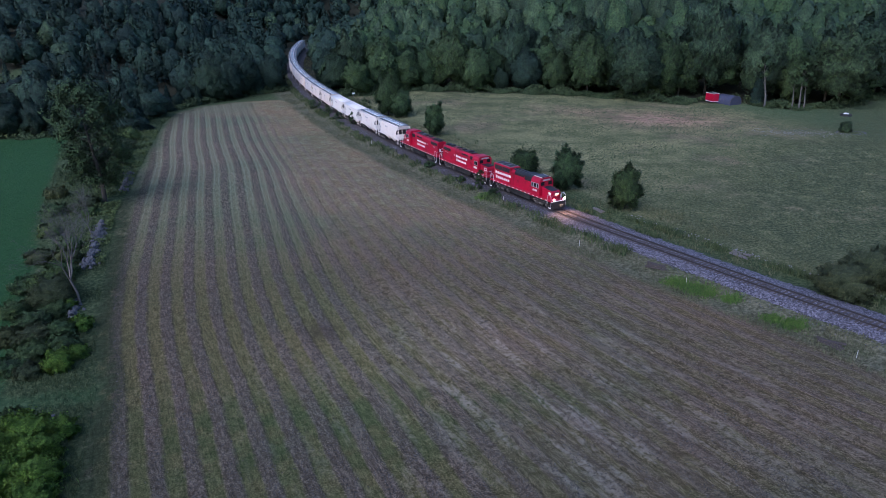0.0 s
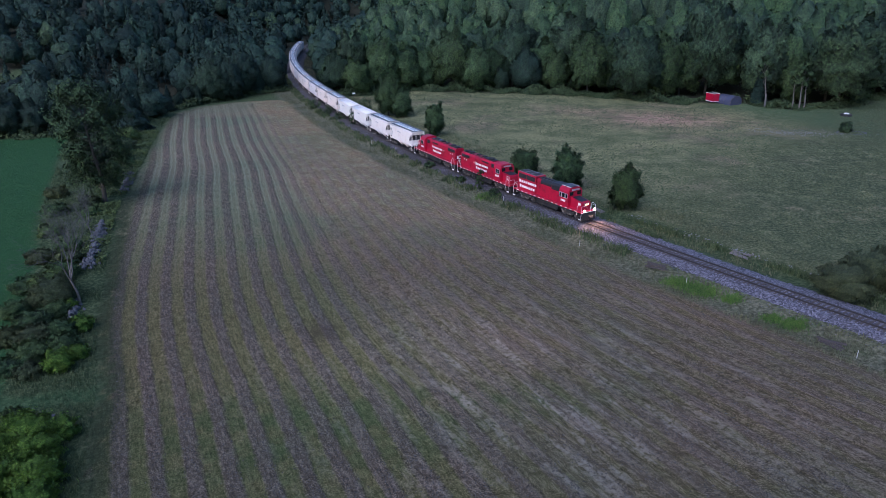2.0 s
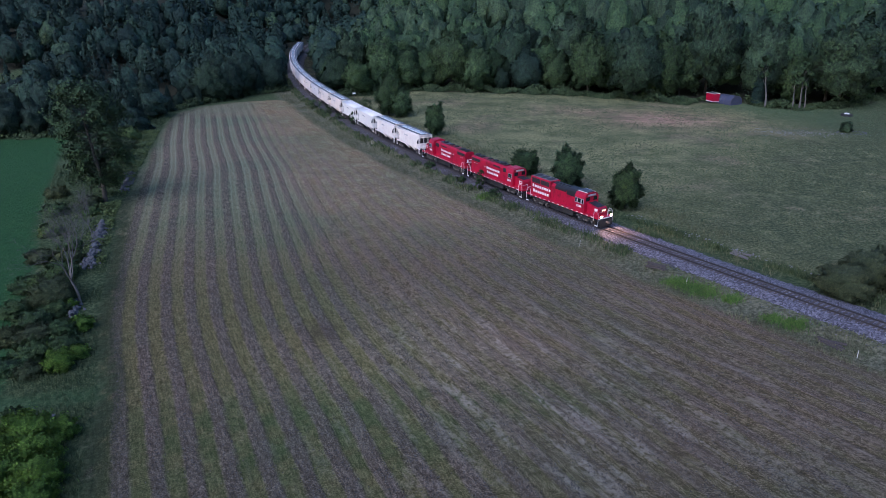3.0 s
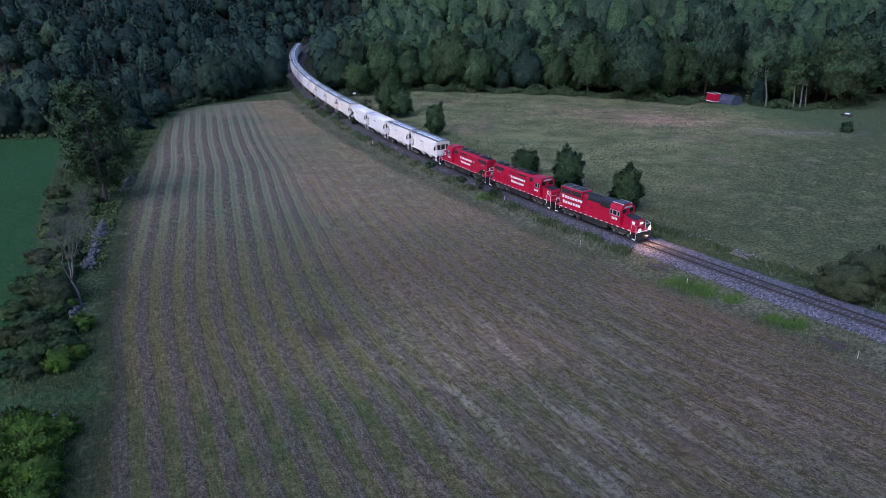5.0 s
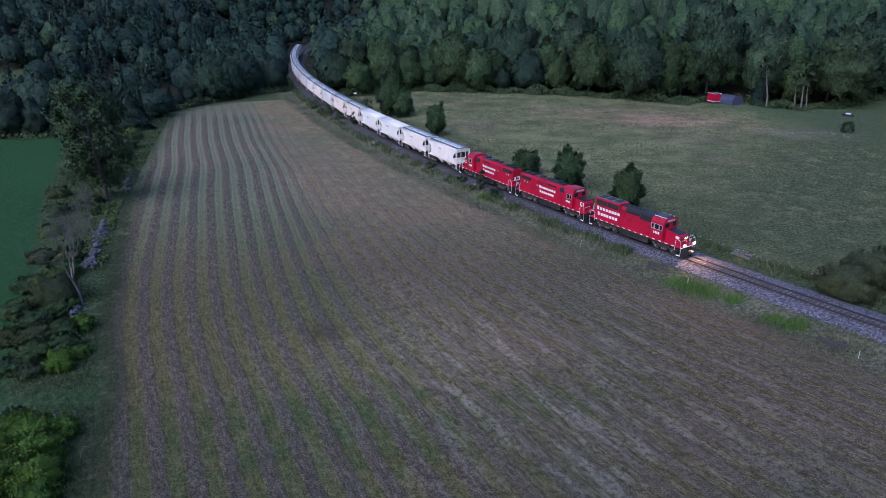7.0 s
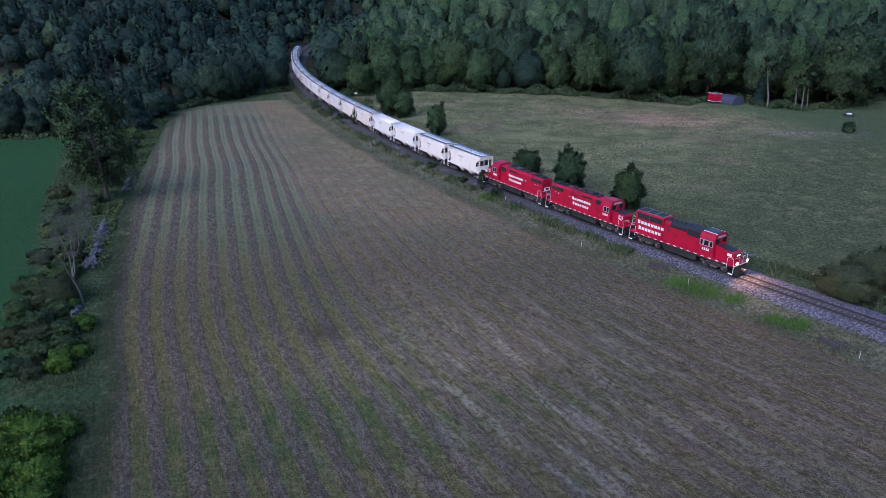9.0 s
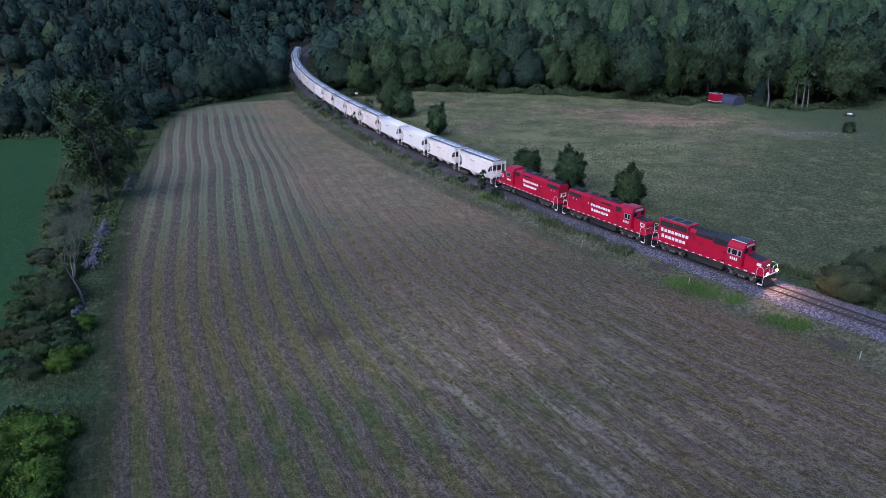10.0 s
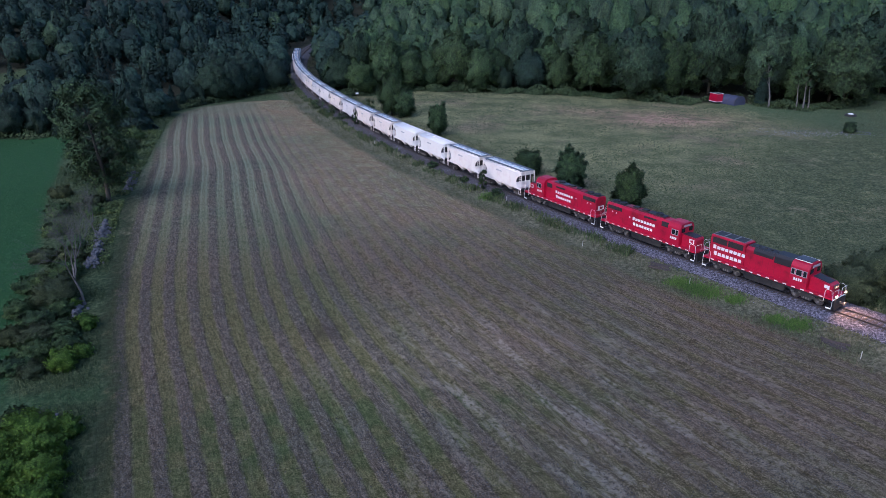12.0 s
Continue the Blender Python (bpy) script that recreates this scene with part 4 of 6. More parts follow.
def grow_grass():
    rng = np.random.default_rng(77)
    x, y = along_line(rng, 34000, -45, 260, -9.6, -3.2, 1.5)
    k = clumped(rng, x, y, 0.5, -0.2)
    x, y = x[k], y[k]
    stuff("verge_grass", blades(rng, x, y, rng.uniform(0.15, 0.5, len(x)), np.full(len(x), 0.075)), GRASS, "tall rough grass between the field and the railway", "grass")
    x, y = along_line(rng, 36000, -45, 300, 4.4, 16, 1.5)
    k = clumped(rng, x, y, 0.4, -0.2)
    x, y = x[k], y[k]
    stuff("verge_grass", blades(rng, x, y, rng.uniform(0.2, 0.6, len(x)), np.full(len(x), 0.08)), GRASS, "tall rough grass along the meadow's side of the railway", "grass")
    x, y = along_line(rng, 5000, -42, 45, 7.4, 8.8)
    k = clumped(rng, x, y, 0.6, -0.6)
    x, y = x[k], y[k]
    stuff("ridge_grass", blades(rng, x, y, rng.uniform(0.45, 0.9, len(x)), np.full(len(x), 0.09)), GREEN_GRASS, "line of long grass at the meadow's edge", "grass")
    s_far = [along_line(rng, 9000, 30, 250, -5.2, -3.0, 1.2), along_line(rng, 6000, 30, 250, 3.0, 5.0, 1.2)]
    x, y = np.concatenate([a[0] for a in s_far]), np.concatenate([a[1] for a in s_far])
    k = clumped(rng, x, y, 0.9, 0.2)
    x, y = x[k], y[k]
    stuff("ballast_weeds", blades(rng, x, y, rng.uniform(0.4, 0.95, len(x)), np.full(len(x), 0.12)), GREEN_GRASS, "ragged dark weeds along the ballast's edges", "weeds")
    xs, ys = [], []
    for cx, cy, r, n in [(31.0, 75.6, 1.8, 1500), (28.6, 78.4, 1.6, 1400), (29.8, 77.0, 1.6, 1000), (33.6, 73.4, 1.2, 700), (37.8, 67.2, 1.5, 1300), (36.2, 68.6, 1.2, 800), (7.6, 113.6, 1.8, 1800), (-30.5, 40, 2.5, 600)]:
        xs.append(cx + rng.normal(0, r * 0.5, n))
        ys.append(cy + rng.normal(0, r * 0.4, n))
    x, y = np.concatenate(xs), np.concatenate(ys)
    stuff("weeds", blades(rng, x, y, rng.uniform(0.15, 0.45, len(x)), np.full(len(x), 0.065)), WEED, "clumps of fresh light green weeds", "weeds")
    # meadow tufts
    x, y = rng.uniform(-25, 150, 90000), rng.uniform(60, 240, 90000)
    td = track_dist(x, y)
    k = (td > 12) & (y < wood_y(x) + 2) & (np.abs(x) < 0.66 * y + 5) & clumped(rng, x, y, 0.22, -0.3)
    x, y = x[k], y[k]
    stuff("meadow_grass", blades(rng, x, y, rng.uniform(0.1, 0.3, len(x)), np.full(len(x), 0.2)), MEADOW, "uneven grass tufts of the meadow", "grass")
    # hedge verge
    y = 38 + 150 * rng.uniform(0, 1, 44000) ** 1.7
    x = edge_x(y) - rng.uniform(0.02, 1.0, len(y)) * crop_gap(y)
    k = clumped(rng, x, y, 0.5, -0.5) & (rng.uniform(0, 1, len(x)) > 0.55 * lane(x, y))
    x, y = x[k], y[k]
    stuff("hedge_grass", blades(rng, x, y, rng.uniform(0.15, 0.5, len(x)), np.interp(y, [40, 80, 160], [0.035, 0.06, 0.12])), GREEN_GRASS, "long grass and weeds along the hedge", "grass")
    y = rng.uniform(84, 168, 16000)
    x = edge_x(y) - 0.6 - rng.uniform(0, 1, len(y)) ** 1.3 * np.interp(y, [84, 110, 130, 168], [3.2, 4.5, 8.5, 7.0])
    k = clumped(rng, x, y, 0.7, -0.3)
    x, y = x[k], y[k]
    top = 0.35 + 0.35 * np.sin(x * 1.1 + 0.7 * np.sin(y)) * np.sin(y * 0.9)
    p = np.stack([x, y, height(x, y) + np.maximum(top, 0.12) * rng.uniform(0.1, 1.2, len(x))], -1)
    stuff("hedge_weeds", (leaves(rng, p, np.full(len(x), 0.2), np.tile([0, 0, 0.9], (len(x), 1)), 1.8), leaf_quads(len(x))), HERB, "yellow-green leafy weeds between the hedge and the field", "weeds")
    # crop
    y = 45 + 120 * rng.uniform(0, 1, 120000) ** 1.2
    x = edge_x(y) - crop_gap(y) - rng.uniform(0.3, 45, len(y))
    k = (np.abs(x) < 0.66 * y + 6) & (y < wood_y(x) - 1)
    x, y = x[k], y[k]
    p = np.stack([x, y, height(x, y) + rng.uniform(0.05, 0.25, len(x))], -1)
    v = leaves(rng, p, np.full(len(x), 0.13), np.tile([0, 0, 1.5], (len(x), 1)), 1.2)
    stuff("crop", (v, leaf_quads(len(x))), CROP, "low leafy green crop", "crop")
    # cut hay lying in rows
    y = 36 + 178 * rng.uniform(0, 1, 420000) ** 1.7
    x = rng.uniform(-76, 60, len(y))
    td = track_dist(x, y)
    f = x - edge_x(y)
    k = (f > 1.5) & (td < -9.5) & (np.abs(x) < 0.66 * y + 3)
    x, y, td = x[k], y[k], td[k]
    across = row_across(x, y)
    k = np.cos(across * 2 * math.pi / ROW_GAP) * (1 - 0.45 * smooth(across, 9, 19)) + rng.normal(0, 0.5, len(x)) > 0.4
    x, y = x[k], y[k]
    p = np.stack([x, y, height(x, y) + rng.uniform(0.01, 0.1, len(x))], -1)
    v = leaves(rng, p, np.full(len(x), 0.075), np.tile([0, 0, 1.6], (len(x), 1)), 2.6)
    stuff("cut_hay", (v, leaf_quads(len(x))), HAY, "dry mown hay lying in rows on the stubble", "hay")


GREEN_GRASS = leafy("green_grass", (0.04, 0.065, 0.03), (0.07, 0.105, 0.048), (0.13, 0.16, 0.085), 0.8)
MEADOW = leafy("meadow_tufts", (0.06, 0.085, 0.04), (0.11, 0.14, 0.07), (0.19, 0.2, 0.12), 0.85)
UNDER = leafy("undergrowth_leaves", (0.034, 0.06, 0.025), (0.054, 0.086, 0.036), (0.085, 0.12, 0.052))
HERB = leafy("leafy_weeds", (0.06, 0.09, 0.034), (0.088, 0.125, 0.045), (0.12, 0.16, 0.06), 0.8)
CROP = leafy("crop_leaves", (0.025, 0.08, 0.03), (0.048, 0.118, 0.042), (0.075, 0.16, 0.06))
grow_grass()


def undergrowth():
    """Low brush along the foot of the wood."""
    rng = np.random.default_rng(91)
    n = 46000
    x = rng.uniform(-115, 160, n)
    y = wood_y(x) + rng.uniform(-1.5, 5.0, n) + 1.2 * np.sin(x * 0.6)
    td = track_dist(x, y)
    top = (1.1 + 2.4 * np.abs(np.sin(x * 0.37) * np.sin(x * 0.11 + 1))) * np.clip(1.0 - np.abs(y - wood_y(x) - 1.5) / 4.5, 0.15, 1)
    k = (np.abs(td) > 5) & (np.abs(x) < 0.66 * y + 8)
    k &= ~((x > 77) & (x < 91) & (y < 214))
    x, y, top = x[k], y[k], top[k]
    z = height(x, y) + top * rng.uniform(0.05, 1.0, len(x))
    d = rng.normal(0, 0.4, (len(x), 3)) + np.array([0, -0.5, 0.8])
    d /= np.linalg.norm(d, axis=1)[:, None]
    v = leaves(rng, np.stack([x, y, z], -1), np.full(len(x), 0.42), d)
    tagged(new("undergrowth", crown_mesh("undergrowth", v, d, UNDER, rng, 0.3)), "low green brush along the foot of the wood", "undergrowth", kind="stuff")


undergrowth()


# ---- small things of the fields ----
def red_trailer():
    ob = tagged(new("trailer"), "small red box trailer parked at the wood's edge", "trailer")
    part("body", box(B(), -1.7, 1.7, -1.1, 1.1, 0.6, 2.85, 0.08), RED, ob)
    part("roof", box(B(), -1.6, 1.6, -1.0, 1.0, 2.854, 2.93, 0.03), ROOF_GREY, ob, "dark roof panel")
    part("roof_rim", rod(B(), [(-1.7, -1.1, 2.89), (1.7, -1.1, 2.89), (1.7, 1.1, 2.89), (-1.7, 1.1, 2.89), (-1.7, -1.1, 2.89)], 0.07), WHITE, ob, "white roof edge")
    part("skirt", box(B(), -1.72, 1.72, -1.12, 1.12, 0.5, 0.66, 0.02), WHITE, ob, "white bottom edge")
    for x in (-0.5, 0.5):
        for y in (-1.0, 1.0):
            part("wheel", cyl(B(), (x, y, 0.33), "y", 0.33, 0.2, 14), BLACK, ob)
    part("drawbar", box(B(), 1.7, 2.9, -0.06, 0.06, 0.5, 0.6, 0.01), BLACK, ob)
    place(ob, 81.2, 212, -70)


def tarp_shelter():
    ob = tagged(new("shelter"), "arched blue-grey tarpaulin shelter at the wood's edge", "shelter")
    bm = B()
    arc = [(2.3 * math.cos(a), 0.9 + 1.7 * math.sin(a)) for a in np.linspace(0, math.pi, 13)]
    prism(bm, [(2.3, 0.0), *arc, (-2.3, 0.0)], -2.6, 2.6)
    part("cover", bm, TARP, ob)
    for y in (-2.62, 0.0, 2.62):
        part("hoop", rod(B(), [(2.33, y, 0), *[(2.34 * math.cos(a), y, 0.9 + 1.74 * math.sin(a)) for a in np.linspace(0, math.pi, 13)], (-2.33, y, 0)], 0.04), STEEL, ob)
    place(ob, 85.6, 210.2, 28)


def garden_bed():
    for i, (x, y) in enumerate([(97.4, 167.2)]):
        shrub("dark shrub in a ring of stones on the lawn", x, y, 2.6, 1.3, 1300, 0.28, LEAF_B, 300)
    ring = tagged(new("stone_ring"), "ring of pale stones round a flower bed", "stone ring")
    z = float(height(np.array([98.0]), np.array([166.6]))[0])
    ring.location = (98.4, 166.4, z)
    rng = np.random.default_rng(8)
    for k in range(26):
        w = 2 * math.pi * k / 26
        st = new("stone", STONES[k % 5])
        st.parent = ring
        r = rng.uniform(0.14, 0.3)
        st.matrix_basis = pose(3.4 * math.cos(w), 1.9 * math.sin(w), 0.05, *rng.uniform(0, 360, 3)) @ Matrix.Diagonal((r, r, r, 1))
    pit = tagged(new("fire_pit"), "low dark round fire pit with a pale lid on the lawn", "fire pit")
    part("wall", cyl(B(), (0, 0, 0.25), "z", 1.5, 0.5, 20, 1.4), BLACK, pit)
    bm = B()
    bmesh.ops.create_uvsphere(bm, u_segments=16, v_segments=8, radius=0.75, matrix=Matrix.Translation((0, 0, 0.42)) @ Matrix.Diagonal((1, 1, 0.55, 1)))
    part("lid", bm, WHITE, pit, "pale domed lid")
    place(pit, 109.6, 189.4)


def timber_pile(label, x, y, turn, n, length, material, seed):
    rng = np.random.default_rng(seed)
    ob = tagged(new("timber_pile"), label, "timber")
    for k in range(n):
        o = part("timber", box(B(), -length / 2, length / 2, -0.12, 0.12, -0.09, 0.09, 0.015), material, ob)
        o.matrix_basis = pose(rng.uniform(-.3, .3), rng.uniform(-0.55, 0.55), 0.12 + 0.17 * (k // 3), 0, rng.uniform(-3, 3), rng.uniform(-38, 38))
    place(ob, x, y, turn)


PALE_POST = painted("weathered_white_post", (0.55, 0.55, 0.53), (0.25, 0.24, 0.22), 0.7, 0.5)
TARP = painted("blue_grey_tarpaulin", (0.06, 0.07, 0.125), (0.05, 0.05, 0.07), 0.6, 0.4)
GREY_WOOD = painted("weathered_grey_wood", (0.2, 0.185, 0.175), (0.1, 0.09, 0.08), 0.85, 0.6)
red_trailer()
tarp_shelter()
garden_bed()
timber_pile("weathered grey planks lying beside the railway", 40.2, 87.2, -55, 4, 2.6, GREY_WOOD, 1)
timber_pile("weathered grey planks lying in the grass", 25.2, 107.0, -35, 3, 2.4, GREY_WOOD, 2)
timber_pile("heap of old dark railway sleepers", 27.6, 82.6, -30, 6, 2.5, WOOD, 3)
timber_pile("heap of old dark railway sleepers", 39.6, 63.0, -40, 5, 2.5, WOOD, 4)
for x, y, h in [(29.8, 77.9, 1.2), (19.2, 91.4, 1.1), (10.0, 110.2, 1.3), (-16.0, 153.6, 1.3), (41.0, 60.3, 1.2), (-33.6, 205.5, 1.4)]:
    post = tagged(new("marker_post"), "thin white marker post beside the railway", "post", "marker posts")
    part("stake", box(B(), -0.03, 0.03, -0.03, 0.03, -0.1, h * 0.75, 0.01), PALE_POST, post)
    place(post, x, y, 20)
sign = tagged(new("railway_sign"), "small white board on a post beside the railway", "sign")
part("post", box(B(), -0.05, 0.05, -0.05, 0.05, -0.1, 2.6, 0.01), STEEL, sign)
part("board", box(B(), -0.45, 0.45, -0.08, -0.05, 2.1, 2.6, 0.01), WHITE, sign)
place(sign, -27.0, 212.5, 20)


def pale_rubble():
    rng = np.random.default_rng(19)
    n = 520
    x, y = rng.normal(86, 6.5, n), rng.normal(166.5, 2.4, n)
    y += (87 - x) * 0.12
    z = height(x, y)
    unit = np.array([[1, 0, 0], [-1, 0, 0], [0, 1, 0], [0, -1, 0], [0, 0, 0.8], [0, 0, -0.5]])
    tri = np.array([[0, 2, 4], [2, 1, 4], [1, 3, 4], [3, 0, 4], [2, 0, 5], [1, 2, 5], [3, 1, 5], [0, 3, 5]])
    r = rng.uniform(0.05, 0.17, n)
    v = (unit[None] * r[:, None, None] * rng.uniform(0.7, 1.3, (n, 6, 1)) + np.stack([x, y, z + r * 0.2], -1)[:, None]).reshape(-1, 3)
    f = (np.arange(n)[:, None, None] * 6 + tri[None]).reshape(-1, 3)
    me = mesh_from("rubble", v, f, np.full(len(f), 3), [PALE_STONE])
    tagged(new("rubble", me), "scatter of pale stones in the meadow grass", "stones", kind="stuff")


def stone_line():
    """A broken line of old stones in the grass on the meadow's side."""
    rng = np.random.default_rng(29)
    n = 170
    x, y = along_line(rng, n, -2, 42, 8.6, 10.2)
    z = height(x, y)
    unit = np.array([[1, 0, 0], [-1, 0, 0], [0, 1, 0], [0, -1, 0], [0, 0, 0.8], [0, 0, -0.5]])
    tri = np.array([[0, 2, 4], [2, 1, 4], [1, 3, 4], [3, 0, 4], [2, 0, 5], [1, 2, 5], [3, 1, 5], [0, 3, 5]])
    r = rng.uniform(0.08, 0.22, n)
    v = (unit[None] * r[:, None, None] * rng.uniform(0.7, 1.3, (n, 6, 1)) + np.stack([x, y, z + r * 0.2], -1)[:, None]).reshape(-1, 3)
    f = (np.arange(n)[:, None, None] * 6 + tri[None]).reshape(-1, 3)
    tagged(new("stone_line", mesh_from("stone_line", v, f, np.full(len(f), 3), [PALE_STONE])), "broken line of old stones in the grass", "stones", kind="stuff")


PALE_STONE = painted("pale_stone", (0.27, 0.27, 0.26), (0.25, 0.24, 0.22), 0.9, 0.5)
pale_rubble()
stone_line()
# ---- train ----
HOPPER_LEN, LOCO_LEN = 12.1, 17.15


def run(t):
    """How far the train has gone at t seconds."""
    return 3.2 * t + 0.032 * t * t


def on_track(s_mid, bogie, turned=False):
    a, b = track(s_mid - bogie), track(s_mid + bogie)
    d = (a - b).normalized() * (-1 if turned else 1)
    m = Matrix((d, Vector((0, 0, 1)).cross(d), Vector((0, 0, 1)))).transposed().to_4x4()
    return Matrix.Translation((a + b) / 2) @ m


def wheelset_mesh(r):
    bm = B()
    for y in (-0.755, 0.755):
        k = 1 if y > 0 else -1
        cyl(bm, (0, y, 0), "y", r, 0.12, 20)
        cyl(bm, (0, y - k * 0.08, 0), "y", r + 0.03, 0.03, 20)
        cyl(bm, (0, y + k * 0.07, 0), "y", r * 0.4, 0.06, 12)
        for a in range(4):
            box(bm, -0.03 + 0.22 * math.cos(a * 1.571) * r / 0.5, 0.03 + 0.22 * math.cos(a * 1.571) * r / 0.5, y + k * 0.06, y + k * 0.068,
                -0.03 + 0.22 * math.sin(a * 1.571) * r / 0.5, 0.03 + 0.22 * math.sin(a * 1.571) * r / 0.5)
    cyl(bm, (0, 0, 0), "y", 0.085, 1.6, 10)
    me = bpy.data.meshes.new("wheelset")
    bm.to_mesh(me)
    bm.free()
    me.materials.append(STEEL)
    return me


WHEELS = {0.5: wheelset_mesh(0.5), 0.42: wheelset_mesh(0.42)}
spinning = []


def bogie_part(parent, x, r, half, heavy):
    """A two-axle bogie with its side frames, springs and wheelsets."""
    bm = B()
    for y in (-0.98, 0.98):
        prism(bm, [(-half - 0.42, r + 0.12), (-half + 0.25, r + 0.16), (-0.6, r - 0.02), (-0.5, r - 0.24), (0.5, r - 0.24), (0.6, r - 0.02), (half - 0.25, r + 0.16), (half + 0.42, r + 0.12),
                   (half + 0.42, r + 0.26), (half - 0.2, r + 0.34), (-half + 0.2, r + 0.34), (-half - 0.42, r + 0.26)], y - 0.06, y + 0.06)
    box(bm, -0.3, 0.3, -1.0, 1.0, r - 0.1, r + 0.3, 0.03)
    bg = part("bogie", bm, BOGIE if not heavy else DIRTY, parent)
    bg.location = (x, 0, 0)
    for y in (-1.0, 1.0):
        for sx in (-half, half):
            part("journal_box", box(B(), sx - 0.16, sx + 0.16, y - 0.12, y + 0.12, r - 0.16, r + 0.15, 0.03), PALE_DUST, bg, "dusty pale axle box")
        for sx in (-0.3, 0.0, 0.3):
            part("spring", cyl(B(), (sx, y, r - 0.03), "z", 0.1, 0.36, 10), PALE_DUST, bg)
        if heavy:
            part("side_bolster", box(B(), -0.7, 0.7, y * 1.1 - 0.06, y * 1.1 + 0.06, r + 0.1, r + 0.5, 0.03), DIRTY, bg)
            part("brake_beam", box(B(), -half + 0.4, half - 0.4, y * 1.08 - 0.04, y * 1.08 + 0.04, r + 0.34, r + 0.44, 0.02), PALE_DUST, bg)
            for sx in (-half - 0.3, half + 0.3):
                part("brake_cylinder", cyl(B(), (sx, y * 1.06, r + 0.3), "x", 0.1, 0.35, 10), PALE_DUST, bg)
    for sx in (-half, half):
        w = new("wheelset", WHEELS[r])
        w.parent = bg
        w.location = (sx, 0, r)
        spinning.append((w, sx, r))
    return bg


def lettering(parent, side, x0, z0, unit, flip, rows):
    """White plain bars in the place of the painted words on a hood side."""
    y = side * 1.0
    for k, count in enumerate(rows):
        bm = B()
        for i in range(count):
            big = 1.25 if i == 0 else 1.0
            u0 = (i + 0.05 + (0.35 * k)) * unit
            u1 = u0 + unit * (0.8 if i % 3 else 0.72)
            a, b = (x0 + u0, x0 + u1) if flip > 0 else (x0 - u1, x0 - u0)
            z = z0 - k * unit * 1.5
            box(bm, a, b, min(y, y + side * 0.012), max(y, y + side * 0.012), z, z + unit * 0.72 * big)
        part("lettering", bm, WHITE, parent, "plain white bars in place of lettering")


def grille(parent, x0, x1, y, z0, z1, side, n=10):
    bm = B()
    box(bm, x0, x1, min(y, y + side * 0.015), max(y, y + side * 0.015), z0, z1)
    for i in range(n):
        z = z0 + (z1 - z0) * (i + 0.5) / n
        box(bm, x0 + 0.03, x1 - 0.03, min(y, y + side * 0.04), max(y, y + side * 0.04), z - 0.02, z + 0.02)
    return part("grille", bm, GRILLE_AND_SHADE, parent, "dark slatted air grille")


def cab_window(parent, x0, x1, side, z0, z1, y):
    bm = B()
    o = 0.06
    for a, b, c, d in ((x0 - o, x0, z0 - o, z1 + o), (x1, x1 + o, z0 - o, z1 + o), (x0, x1, z0 - o, z0), (x0, x1, z1, z1 + o)):
        box(bm, a, b, min(y, y + side * 0.04), max(y, y + side * 0.04), c, d)
    w = part("window", bm, PALE_GREY, parent, "cab window with a pale frame")
    part("pane", box(B(), x0, x1, min(y, y + side * 0.012), max(y, y + side * 0.012), z0, z1), GLASS, w)


def hood_section(x0, x1, half, z0, z1, chamfer):
    bm = B()
    prof = [(-half, z0), (-half, z1 - chamfer), (-half + chamfer * 0.9, z1), (half - chamfer * 0.9, z1), (half, z1 - chamfer), (half, z0)]
    a = [bm.verts.new((x0, y, z)) for y, z in prof]
    b = [bm.verts.new((x1, y, z)) for y, z in prof]
    n = len(prof)
    bm.faces.new(a)
    bm.faces.new(b[::-1])
    for i in range(n):
        bm.faces.new((a[i], b[i], b[(i + 1) % n], a[(i + 1) % n]))
    bmesh.ops.recalc_face_normals(bm, faces=bm.faces)
    bmesh.ops.bevel(bm, geom=list(bm.edges), offset=0.035, segments=2, affect="EDGES")
    return bm


def roof_fan(parent, x, z, r=0.55):
    bm = B()
    cyl(bm, (x, 0, z + 0.09), "z", r, 0.18, 20)
    for k in range(3):
        cyl(bm, (x, 0, z + 0.19), "z", r * (0.9 - 0.28 * k), 0.02 + 0.01 * k, 20)
    box(bm, x - r, x + r, -0.03, 0.03, z + 0.18, z + 0.24)
    box(bm, x - 0.03, x + 0.03, -r, r, z + 0.18, z + 0.24)
    return part("roof_fan", bm, ROOF_GREY, parent, "round grey roof fan")


